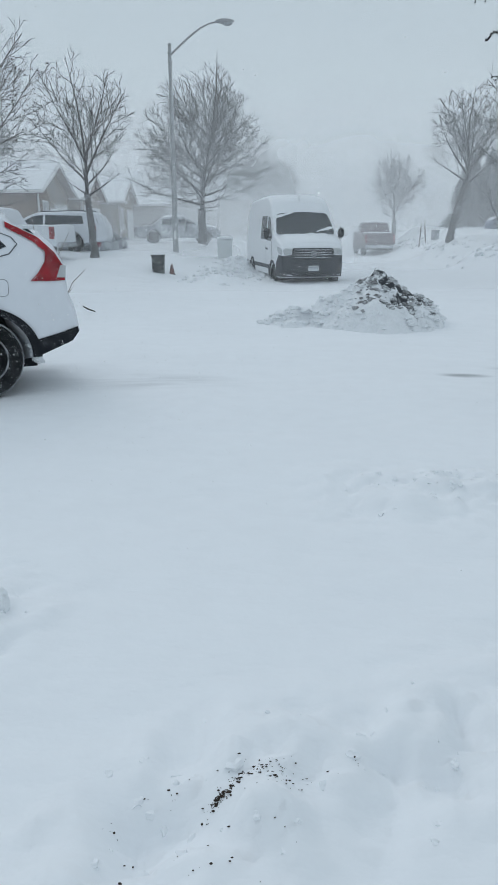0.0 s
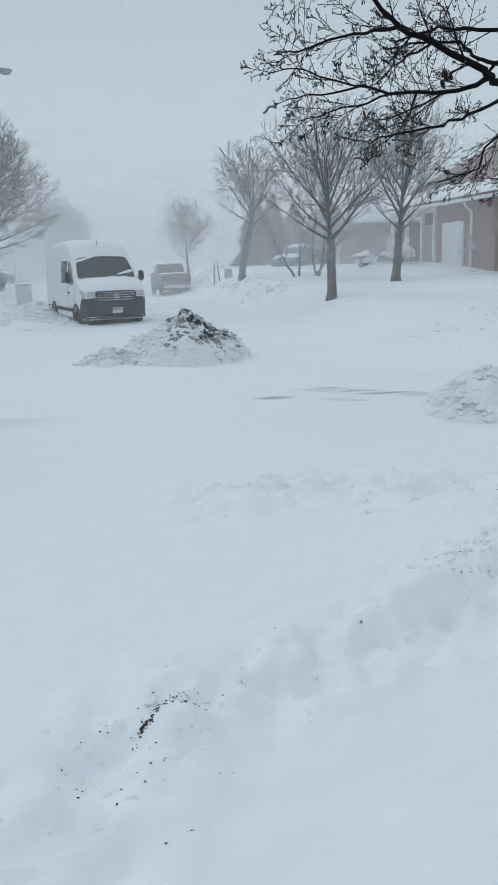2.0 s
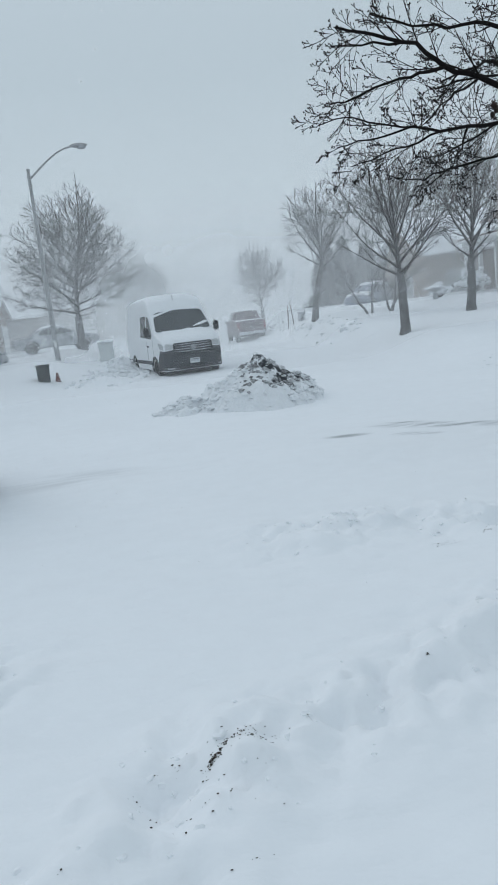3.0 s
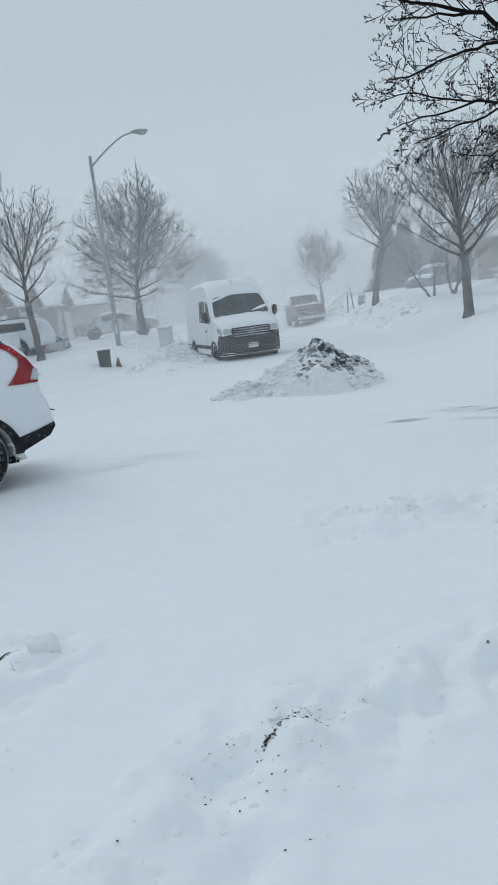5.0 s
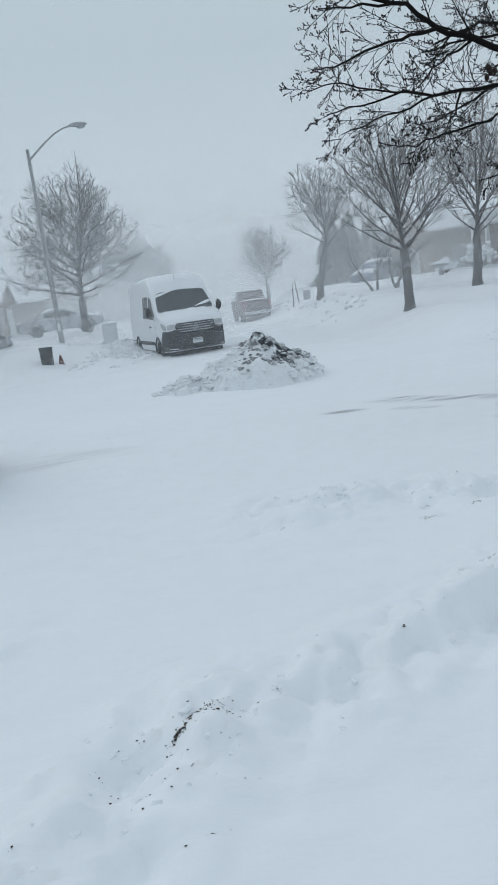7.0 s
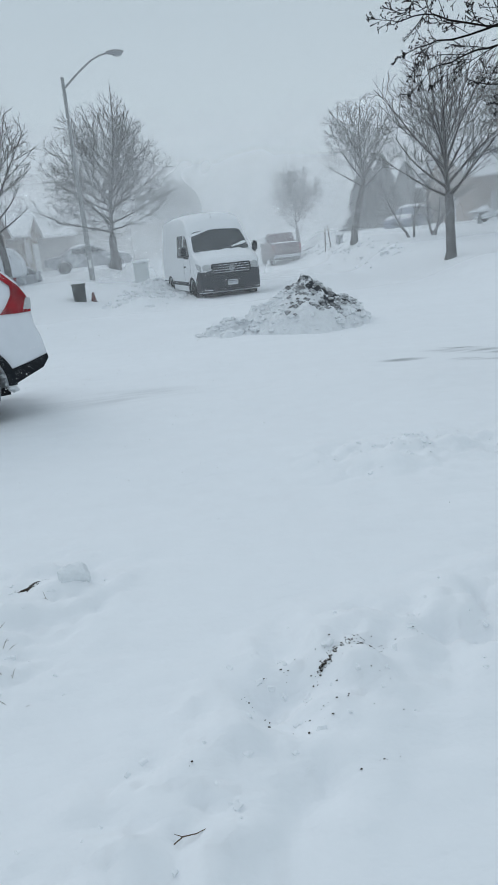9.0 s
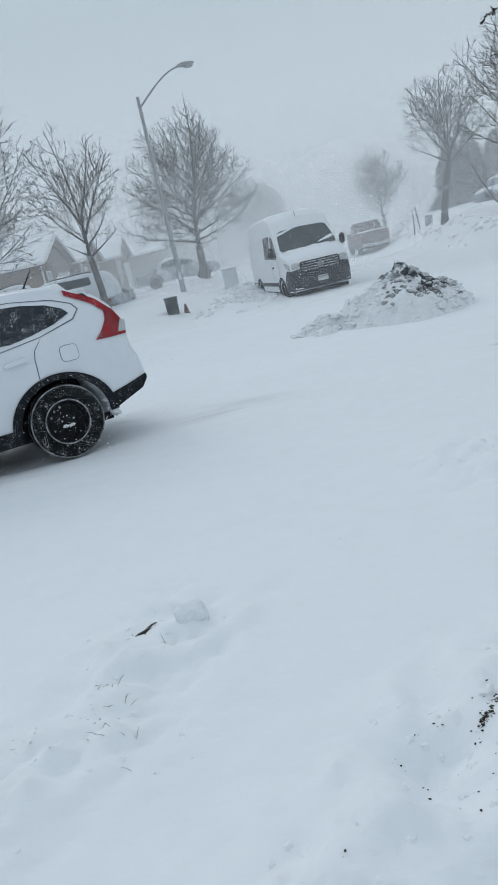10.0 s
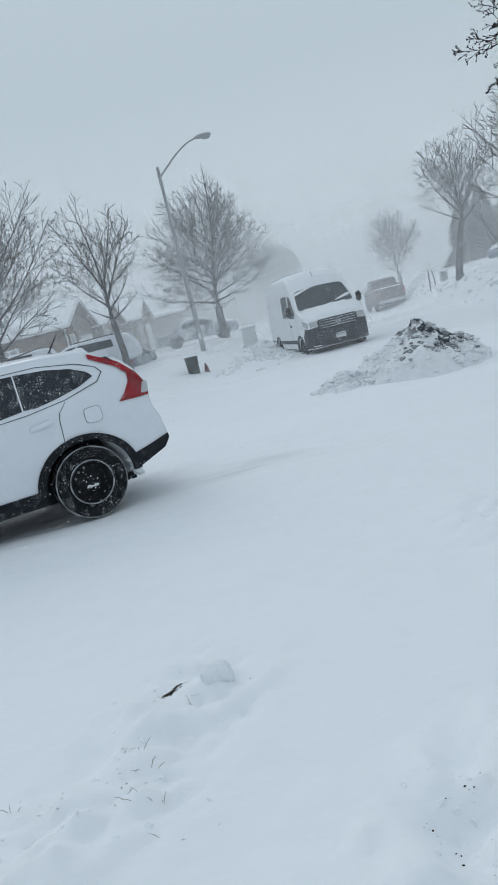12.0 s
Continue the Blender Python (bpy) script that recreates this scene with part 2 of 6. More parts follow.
# ---- helpers for building ----
class Heap:
    """Loose lists of vertices and faces, quick to grow."""

    def __init__(self, verts=None, faces=None):
        self.verts, self.faces = verts if verts is not None else [], faces if faces is not None else []


def ball_template(level):
    bm = bmesh.new()
    bmesh.ops.create_icosphere(bm, subdivisions=level, radius=1.0)
    bm.verts.index_update()
    out = [v.co.copy() for v in bm.verts], [[v.index for v in f.verts] for f in bm.faces]
    bm.free()
    return out


BALLS = {k: ball_template(k) for k in (1, 2, 3)}


def mesh_of(bm, name, mat, smooth=True):
    me = bpy.data.meshes.new(name)
    if isinstance(bm, Heap):
        me.from_pydata(bm.verts, [], bm.faces)
    else:
        bm.to_mesh(me)
        bm.free()
    me.materials.append(mat)
    if smooth:
        me.polygons.foreach_set("use_smooth", [True] * len(me.polygons))
        me.set_sharp_from_angle(angle=radians(40))
    return me


def part(name, bm, mat, parent=None, label="", smooth=True):
    ob = new(name, mesh_of(bm, name, mat, smooth))
    if parent:
        ob.parent = parent
    if label:
        ob["label"] = label
    return ob


def thing(name, m, label, category, group="", kind=""):
    ob = new(name)
    ob.empty_display_size = 0.2
    ob.matrix_world = m
    return tagged(ob, label, category, group, kind)


def bm_data(verts, faces):
    me = bpy.data.meshes.new("tmp")
    me.from_pydata(verts, [], faces)
    bm = bmesh.new()
    bm.from_mesh(me)
    bpy.data.meshes.remove(me)
    return bm


def box(x0, y0, z0, x1, y1, z1, bevel=0.0, bm=None):
    bm = bm or bmesh.new()
    made = bmesh.ops.create_cube(bm, size=1, matrix=Matrix.Translation(((x0 + x1) / 2, (y0 + y1) / 2, (z0 + z1) / 2)) @ Matrix.Diagonal((x1 - x0, y1 - y0, z1 - z0, 1)))
    if bevel:
        edges = list({e for v in made["verts"] for e in v.link_edges})
        bmesh.ops.bevel(bm, geom=edges, offset=bevel, segments=2, affect="EDGES")
    return bm


def cyl(p, q, r0, r1=None, sides=12, bm=None, caps=True):
    bm = bm or bmesh.new()
    p, q = Vector(p), Vector(q)
    m = Matrix.Translation((p + q) / 2) @ (q - p).to_track_quat("Z", "Y").to_matrix().to_4x4()
    bmesh.ops.create_cone(bm, cap_ends=caps, segments=sides, radius1=r0, radius2=r0 if r1 is None else r1, depth=(q - p).length, matrix=m)
    return bm


def tube(points, radii, sides=6, bm=None):
    """A tapered round tube along points."""
    verts, faces = [], []
    add_tube(verts, faces, [Vector(p) for p in points], radii, sides)
    return Heap(verts, faces)


def add_tube(verts, faces, pts, radii, sides):
    base, up = len(verts), Vector((0.31, 0.17, 0.93))
    for i, p in enumerate(pts):
        d = (pts[min(i + 1, len(pts) - 1)] - pts[max(i - 1, 0)]).normalized()
        a = d.cross(up)
        if a.length < 0.05:
            a = d.cross(Vector((1, 0, 0)))
        a.normalize()
        b = d.cross(a)
        for k in range(sides):
            t = 2 * math.pi * k / sides
            verts.append(p + (a * math.cos(t) + b * math.sin(t)) * radii[i])
    for i in range(len(pts) - 1):
        for k in range(sides):
            k2 = (k + 1) % sides
            faces.append((base + i * sides + k, base + i * sides + k2, base + (i + 1) * sides + k2, base + (i + 1) * sides + k))
    faces.append([base + k for k in range(sides)][::-1])
    faces.append([base + (len(pts) - 1) * sides + k for k in range(sides)])


def lump(heap, at, size, rough=0.25, sub=2, seed=0.0, flat=0.8):
    """A broken, rounded lump of snow, ice or soil."""
    verts, faces = BALLS[sub]
    base = len(heap.verts)
    a, b = Vector((seed * 7.1, seed * 3.3, seed)), Vector((seed, seed * 5.7, 1))
    for c in verts:
        k = 1 + rough * (noise.noise(c * 1.3 + a) + 0.5 * noise.noise(c * 3.1 + b))
        heap.verts.append((c.x * k * size[0] + at[0], c.y * k * size[1] + at[1], c.z * k * size[2] * flat + at[2]))
    heap.faces.extend([base + f[0], base + f[1], base + f[2]] for f in faces)


def smooth(a, b, x):
    t = np.clip((x - a) / (b - a), 0, 1)
    return t * t * (3 - 2 * t)


def lattice_noise(x, y, seed):
    """Smooth value noise on arrays."""
    xi, yi = np.floor(x).astype(np.int64), np.floor(y).astype(np.int64)
    fx, fy = x - xi, y - yi
    fx, fy = fx * fx * (3 - 2 * fx), fy * fy * (3 - 2 * fy)

    def h(i, j):
        n = (i * 374761393 + j * 668265263 + seed * 974634777) & 0x7FFFFFFF
        n = ((n ^ (n >> 13)) * 1274126177) & 0x7FFFFFFF
        return ((n ^ (n >> 16)) & 0xFFFF) / 32767.5 - 1

    return (h(xi, yi) * (1 - fx) + h(xi + 1, yi) * fx) * (1 - fy) + (h(xi, yi + 1) * (1 - fx) + h(xi + 1, yi + 1) * fx) * fy


def fbm(x, y, seed, octaves=4):
    total, amp = 0, 1.0
    for o in range(octaves):
        total = total + amp * lattice_noise(x * 2**o, y * 2**o, seed + o)
        amp *= 0.5
    return total


def windrow(x, y, pts, width):
    """How near a place lies to a ridge of thrown snow along pts: 1 on it, 0 away from it."""
    best = np.full(np.shape(x), 9.0)
    for (ax, ay), (bx, by) in zip(pts, pts[1:]):
        dx, dy = bx - ax, by - ay
        t = np.clip(((x - ax) * dx + (y - ay) * dy) / (dx * dx + dy * dy), 0, 1)
        best = np.minimum(best, np.hypot(x - ax - t * dx, y - ay - t * dy))
    return np.exp(-((best / width) ** 2))


ROW_NEAR = [(-0.75, 0.45), (-0.25, 1.0), (-0.05, 1.25), (0.4, 1.35), (1.3, 1.75), (2.2, 2.0), (3.3, 2.2)]
ROW_MID = [(0.65, 3.42), (1.3, 3.4), (2.35, 2.9), (3.2, 2.7)]
ROW_LEFT = [(-1.1, 2.2), (-1.25, 1.55), (-1.45, 1.35), (-1.85, 1.05)]
ROW_VAN = [(-0.9, 21.5), (-0.5, 23.5), (-0.2, 26.5), (0.3, 29.5)]
ROW_RIGHT = [(7.6, 15.5), (8.0, 19.0), (8.9, 27.0), (9.3, 38.0), (10.5, 50.0)]


def height(x, y):
    """The snow's surface: near drive, sunken street, raised lawns, thrown ridges and drifts."""
    x, y = np.asarray(x, float), np.asarray(y, float)
    z = -0.12 * smooth(3.0, 10.0, y) + 0.04 * smooth(-1, -8, x)
    left = smooth(0.0, 3.6, (-1.0 + 0.2 * (y - 26)) - x) * smooth(20, 27, y)
    z = z + left * (0.72 + 0.006 * np.clip(y - 26, 0, 60))
    right = smooth(0.0, 2.6, x - (6.4 + 0.12 * (y - 20))) * smooth(11, 17.5, y)
    z = z + right * (0.62 + 0.017 * np.clip(y - 20, -4, 80) + 0.02 * np.clip(x - 9, 0, 12))
    z = z + 0.35 * smooth(0.2, 1, windrow(x, y, ROW_RIGHT, 0.9)) * smooth(24, 32, y) * (0.6 + 0.4 * fbm(x * 0.9, y * 0.9, 31))
    # banks round the maple by the lamp and along the far boulevard, a dip by the young tree
    z = z + 0.3 * np.exp(-(((x + 1.9) / 2.4) ** 2 + ((y - 33.6) / 2.4) ** 2)) - 0.2 * np.exp(-(((x + 5.5) / 1.6) ** 2 + ((y - 26.6) / 1.6) ** 2))
    z = z + 0.36 * smooth(26, 34, y) * smooth(7.6, 9.6, x)
    z = z + 0.45 * np.exp(-(((x + 0.75) / 1.5) ** 2 + ((y - 29.0) / 3.2) ** 2))
    near = windrow(x, y, ROW_NEAR, 0.34)
    z = z + near * (0.05 + 0.055 * fbm(x * 3.6, y * 3.6, 5)) + near * 0.036 * fbm(x * 9, y * 9, 8, 3) + near * 0.012 * fbm(x * 19, y * 19, 9, 2)
    mid = windrow(x, y, ROW_MID, 0.4)
    z = z + mid * (0.05 + 0.05 * fbm(x * 2.6, y * 2.6, 15)) + mid * 0.034 * fbm(x * 8, y * 8, 18, 3) + mid * 0.012 * fbm(x * 17, y * 17, 19, 2)
    lft = windrow(x, y, ROW_LEFT, 0.36)
    z = z + lft * (0.04 + 0.045 * fbm(x * 3.4, y * 3.4, 25)) + lft * 0.03 * fbm(x * 9, y * 9, 28, 3) + lft * 0.01 * fbm(x * 19, y * 19, 29, 2)
    patch = np.exp(-(((x - 1.75) / 0.55) ** 2 + ((y - 1.95) / 0.3) ** 2))
    z = z + patch * (0.02 + 0.05 * fbm(x * 5, y * 5, 33, 3) + 0.02 * fbm(x * 15, y * 15, 34, 2))
    van = windrow(x, y, ROW_VAN, 0.9)
    z = z + van * (0.16 + 0.16 * fbm(x * 1.6, y * 1.6, 41)) * smooth(31, 27, y)
    z = z + 0.05 * fbm(x * 0.22, y * 0.35, 51) * smooth(1.5, 6, np.hypot(x, y)) + 0.012 * fbm(x * 0.9 + 0.4 * y, y * 1.5, 61)
    # hollows trodden or blown into the thrown snow
    for hx, hy, r, d in ((0.32, 1.32, 0.065, 0.06), (-0.47, 0.82, 0.1, 0.04), (-0.27, 0.72, 0.08, 0.035), (0.1, 1.1, 0.06, 0.035), (0.5, 1.2, 0.08, 0.03), (-0.3, 1.05, 0.05, 0.03), (1.5, 1.6, 0.08, 0.03)):
        z = z - d * np.exp(-(((x - hx) ** 2 + (y - hy) ** 2) / r**2))
    # wheel ruts behind the parked car and a scooped hollow under it
    z = z - 0.06 * np.exp(-((((x + 2.6) / 1.6) ** 2 + ((y - 6.2) / 0.75) ** 2))) 
    return z


def z_at(x, y):
    return float(height(np.array([x]), np.array([y]))[0])


def axis(parts, far, grow):
    vals = []
    for a, b, step in parts:
        vals += list(np.arange(a, b - 1e-6, step))
    hi = [parts[-1][1]]
    step = parts[-1][2]
    while hi[-1] < far:
        step *= grow
        hi.append(hi[-1] + step)
    lo = [parts[0][0]]
    step = parts[0][2]
    while lo[-1] > -far:
        step *= grow
        lo.append(lo[-1] - step)
    return np.array(sorted(set(np.round(lo[1:] + vals + hi, 4))))


def build_ground():
    xs = axis([(-4, -1.8, 0.09), (-1.8, 3.4, 0.025), (3.4, 10, 0.11)], 900, 1.13)
    ys = axis([(-1.5, 0.5, 0.1), (0.5, 4.2, 0.025), (4.2, 9, 0.07), (9, 32, 0.16)], 900, 1.09)
    gx, gy = np.meshgrid(xs, ys)
    gz = height(gx, gy)
    nx, ny = len(xs), len(ys)
    i = np.arange((nx - 1) * (ny - 1))
    a = (i // (nx - 1)) * nx + i % (nx - 1)
    quads = np.stack([a, a + 1, a + nx + 1, a + nx], 1)
    me = bpy.data.meshes.new("ground")
    me.from_pydata(np.stack([gx.ravel(), gy.ravel(), gz.ravel()], 1), [], quads)
    me.polygons.foreach_set("use_smooth", [True] * len(me.polygons))
    me.materials.append(GROUND)
    return tagged(new("ground", me), "wind-drifted snow over the yards and the street", "snow ground", kind="structure")


build_ground()


# ---- trees ----
def branch_path(rng, p, d, length, steps, wobble, lift):
    pts, d = [p], d.normalized()
    for _ in range(steps):
        d = (d + Vector((rng.gauss(0, wobble), rng.gauss(0, wobble), rng.gauss(0, wobble) + lift))).normalized()
        pts.append(pts[-1] + d * (length / steps))
    return pts


def turned(rng, d, angle, spin=None):
    side = d.orthogonal().normalized()
    side.rotate(Matrix.Rotation(rng.uniform(0, 2 * math.pi) if spin is None else spin, 3, d.normalized()))
    return (d.normalized() * math.cos(angle) + side * math.sin(angle)).normalized()


def twigs(rng, verts, faces, tips, pts, radius, length, depth, rules, wobble=0.1):
    """Side shoots along a branch, and theirs in turn."""
    count, ratio, angle, lift, thin = rules[depth]
    n = len(pts) - 1
    for k in range(count):
        t = 0.18 + 0.8 * (k + rng.random()) / count
        i = min(int(t * n), n - 1)
        p = pts[i].lerp(pts[i + 1], t * n - i)
        d = (pts[i + 1] - pts[i]).normalized()
        nd = turned(rng, d, radians(angle * rng.uniform(0.7, 1.3)))
        ln = length * ratio * rng.uniform(0.6, 1.25) * (1.1 - 0.55 * t)
        r = max(radius * (1 - 0.75 * t) * thin, rules[-1])
        steps = 4 if depth == 0 else 3
        path = branch_path(rng, p, nd, ln, steps, wobble, lift)
        add_tube(verts, faces, path, [max(r * (1 - 0.8 * j / steps), rules[-1] * 0.75) for j in range(steps + 1)], 4 if depth == 0 else 3)
        tips.append(path[-1])
        if depth + 1 < len(rules) - 1:
            twigs(rng, verts, faces, tips, path, r, ln, depth + 1, rules, wobble)


def room(p, d, profile, shift, most):
    """How far one can go from p along d before leaving the crown's outline."""
    zs, rs = profile
    go = 0.0
    while go < most:
        q = p + d * (go + 0.08)
        if math.hypot(q.x - shift, q.y) > np.interp(q.z, zs, rs, 0.35, 0.0):
            break
        go += 0.08
    return go


def shoots(rng, verts, faces, tips, pts, radius, level, thin, profile, shift):
    """Side branches along a limb, filling the crown's outline, and theirs in turn."""
    gap, share, extra, angle, floor = ((0.25, 0.6, 0.38, 45, 1.6), (0.19, 0.52, 0.22, 45, 1.15), (0.17, 0.45, 0.15, 46, 0.95))[level]
    ln = sum((b - a).length for a, b in zip(pts, pts[1:]))
    n, side = len(pts) - 1, rng.uniform(0, 6.28)
    at = gap * rng.uniform(0.6, 1.5) + 0.1 * ln
    while at < ln * 0.97:
        f = at / ln * n
        k = min(int(f), n - 1)
        p = pts[k].lerp(pts[k + 1], f - k)
        d = (pts[k + 1] - pts[k]).normalized()
        side += 2.4 + rng.uniform(-0.5, 0.5)
        nd = turned(rng, d, radians(angle * rng.uniform(0.65, 1.25)), side)
        nd = (nd + Vector((0, 0, 0.08))).normalized()
        most = (share * (ln - at) + extra) * rng.uniform(0.65, 1.2)
        go = min(most, room(p, nd, profile, shift, most) + 0.12 * rng.random())
        at += gap * rng.uniform(0.6, 1.4)
        if go < 0.09:
            continue
        r = max(radius * (1 - 0.85 * (f / n)) * 0.55, thin * floor)
        steps = (5, 3, 2)[level]
        path = branch_path(rng, p, nd, go, steps, 0.07, 0.03)
        add_tube(verts, faces, path, [max(r * (1 - 0.85 * q / steps), thin * 0.8) for q in range(steps + 1)], (5, 4, 3)[level])
        tips.append(path[-1])
        if level < 2:
            shoots(rng, verts, faces, tips, path, r, level + 1, thin, profile, shift)


def tree(name, x, y, label, seed, fork, radius, outline, limbs, spread, thin, lean=(0, 0), rise=0.4, leaves=0, sink=0.05):
    """A bare tree: a tapered trunk, and a crown of limbs, branches and twigs inside an outline of (height, radius)."""
    rng = random.Random(seed)
    root = thing(name, Matrix.Translation((x, y, z_at(x, y) - sink)), label, "tree")
    profile = ([p[0] for p in outline], [p[1] for p in outline])
    total, shift, steps = outline[-1][0], lean[0], 7
    pts = [Vector((lean[0] * (i / steps) ** 1.6 + (rng.gauss(0, 0.015) if i else 0), lean[1] * i / steps, fork * i / steps)) for i in range(steps + 1)]
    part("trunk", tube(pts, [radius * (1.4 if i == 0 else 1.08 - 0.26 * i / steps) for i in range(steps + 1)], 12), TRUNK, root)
    verts, faces, tips = [], [], []
    top = pts[-1]
    crown = total - fork
    lead = branch_path(rng, top - Vector((0, 0, 0.12)), Vector((0, 0, 1)), crown * 0.97, 12, 0.05, 0.03)
    lr = radius * 0.55
    add_tube(verts, faces, lead, [max(lr * (1 - 0.95 * (q / 12) ** 0.75), thin) for q in range(13)], 8)
    shoots(rng, verts, faces, tips, lead, lr * 0.45, 0, thin, profile, shift)
    for k in range(limbs):
        f = rise * (k / max(limbs - 1, 1)) ** 1.3
        spin = 2.4 * k + rng.uniform(-0.3, 0.3)
        ang = radians(spread * (1 - 0.62 * k / limbs) * rng.uniform(0.85, 1.12))
        d = Vector((math.sin(ang) * math.cos(spin), math.sin(ang) * math.sin(spin), math.cos(ang)))
        g = f * 12
        start = lead[int(g)].lerp(lead[min(int(g) + 1, 12)], g - int(g))
        ln = max(room(start, d, profile, shift, 9.0) * rng.uniform(0.9, 1.04), 0.5)
        path = branch_path(rng, start, (d + Vector((0, 0, -0.06))).normalized(), ln, 9, 0.045, 0.018)
        r = radius * rng.uniform(0.85, 1.05) * (1 - 0.6 * f) * (0.28 + 0.05 * ln) / (0.68 + 0.03 * limbs)
        add_tube(verts, faces, path, [max(r * (1 - 0.95 * (q / 9) ** 0.6), thin * 1.5) for q in range(10)], 7)
        shoots(rng, verts, faces, tips, path, r * 0.75, 0, thin, profile, shift)
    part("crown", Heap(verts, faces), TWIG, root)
    if leaves:
        bm = bmesh.new()
        for _ in range(leaves):
            p = rng.choice(tips) + Vector([rng.gauss(0, 0.05) for _ in range(3)])
            s = rng.uniform(0.02, 0.045)
            m = Matrix.Translation(p) @ Euler([rng.uniform(0, 6.28) for _ in range(3)]).to_matrix().to_4x4() @ Matrix.Diagonal((s, s * 0.6, s, 1))
            vs = [bm.verts.new(m @ Vector(c)) for c in ((-1, 0, 0), (0, -1, 0.35), (1, 0, 0), (0, 1, 0.35))]
            bm.faces.new(vs)
        part("dry_leaves", bm, DRYLEAF, root, "shrivelled brown leaves still hanging", smooth=False)
    return root


OPEN = [(12, 0.4, 34, 0.09, 0.5), (8, 0.48, 35, 0.09, 0.55), (5, 0.5, 38, 0.07, 0.6), 0.0055]

tree("oval_maple_tree", -1.93, 34.0, "bare oval-crowned maple beside the street lamp", 11, 1.55, 0.19, [(1.6, 0.9), (2.0, 2.5), (2.7, 3.3), (3.8, 3.5), (5.0, 3.0), (6.2, 2.1), (7.4, 1.1), (8.4, 0.15)], 28, 82, 0.0092, rise=0.5)
tree("vase_shaped_tree", -5.5, 27.0, "bare vase-shaped young tree behind the parked car", 23, 2.25, 0.135, [(2.3, 0.4), (3.0, 1.2), (3.6, 1.7), (4.6, 1.9), (5.7, 1.7), (6.5, 1.1), (7.0, 0.3)], 9, 56, 0.0085, lean=(-0.12, 0), rise=0.3)
tree("leaf_holding_tree", -8.3, 22.0, "bare tree with a few brown leaves, behind the white car", 37, 2.0, 0.14, [(1.9, 0.8), (2.4, 2.3), (3.2, 3.0), (4.8, 3.3), (6.4, 2.9), (7.6, 1.9), (8.3, 0.5)], 16, 78, 0.007, leaves=1500)
tree("leaning_tree", 9.36, 34.0, "bare tree with a leaning trunk on the boulevard", 41, 2.65, 0.16, [(2.7, 0.5), (3.3, 1.5), (4.2, 2.1), (5.2, 2.1), (6.1, 1.5), (6.8, 0.3)], 10, 56, 0.0098, lean=(0.6, 0), rise=0.3)
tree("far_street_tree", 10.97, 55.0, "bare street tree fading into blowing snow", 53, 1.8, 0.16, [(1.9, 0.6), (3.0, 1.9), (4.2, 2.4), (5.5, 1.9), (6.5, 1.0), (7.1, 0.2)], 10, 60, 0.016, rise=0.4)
tree("boulevard_maple_tree", 8.26, 20.0, "bare young maple on the snowy boulevard", 67, 1.85, 0.14, [(1.9, 0.5), (2.5, 1.4), (3.1, 2.2), (4.0, 2.4), (5.0, 2.0), (5.8, 1.2), (6.3, 0.3)], 14, 62, 0.0068, rise=0.3)
tree("lawn_maple_tree", 13.5, 26.0, "bare young maple on the front lawn", 71, 2.1, 0.17, [(2.2, 0.5), (2.9, 1.5), (4.0, 2.1), (5.2, 2.2), (6.5, 1.7), (7.4, 0.9), (7.8, 0.2)], 11, 56, 0.0085, lean=(0.15, 0), rise=0.3)
tree("far_maple_tree", 1.3, 62.0, "bare tree almost lost in the blowing snow", 83, 2.2, 0.2, [(2.2, 0.8), (3.5, 2.6), (5.0, 2.8), (6.5, 1.6), (7.4, 0.2)], 10, 56, 0.013)
tree("far_maple_tree", 3.6, 72.0, "bare tree almost lost in the blowing snow", 85, 2.2, 0.2, [(2.2, 0.8), (3.5, 2.6), (5.0, 2.8), (6.5, 1.6), (7.6, 0.2)], 10, 56, 0.015)


def shrub_tree(x, y):
    rng = random.Random(5)
    root = thing("multi_stem_shrub", Matrix.Translation((x, y, z_at(x, y) - 0.05)), "bare multi-stemmed ornamental shrub on the lawn", "shrub")
    for k, (dx, lean) in enumerate(((-0.55, -0.75), (-0.35, 0.2), (0.45, 0.55), (0.6, 0.2), (0.5, -0.4))):
        verts, faces, tips = [], [], []
        path = branch_path(rng, Vector((dx, rng.uniform(-0.2, 0.2), 0)), Vector((lean, rng.uniform(-0.2, 0.2), 1.1)), 2.6, 8, 0.12, 0.02)
        add_tube(verts, faces, path, [0.06 * (1 - 0.85 * j / 8) for j in range(9)], 6)
        twigs(rng, verts, faces, tips, path, 0.05, 2.2, 0, OPEN)
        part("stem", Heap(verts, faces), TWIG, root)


shrub_tree(11.4, 30.5)


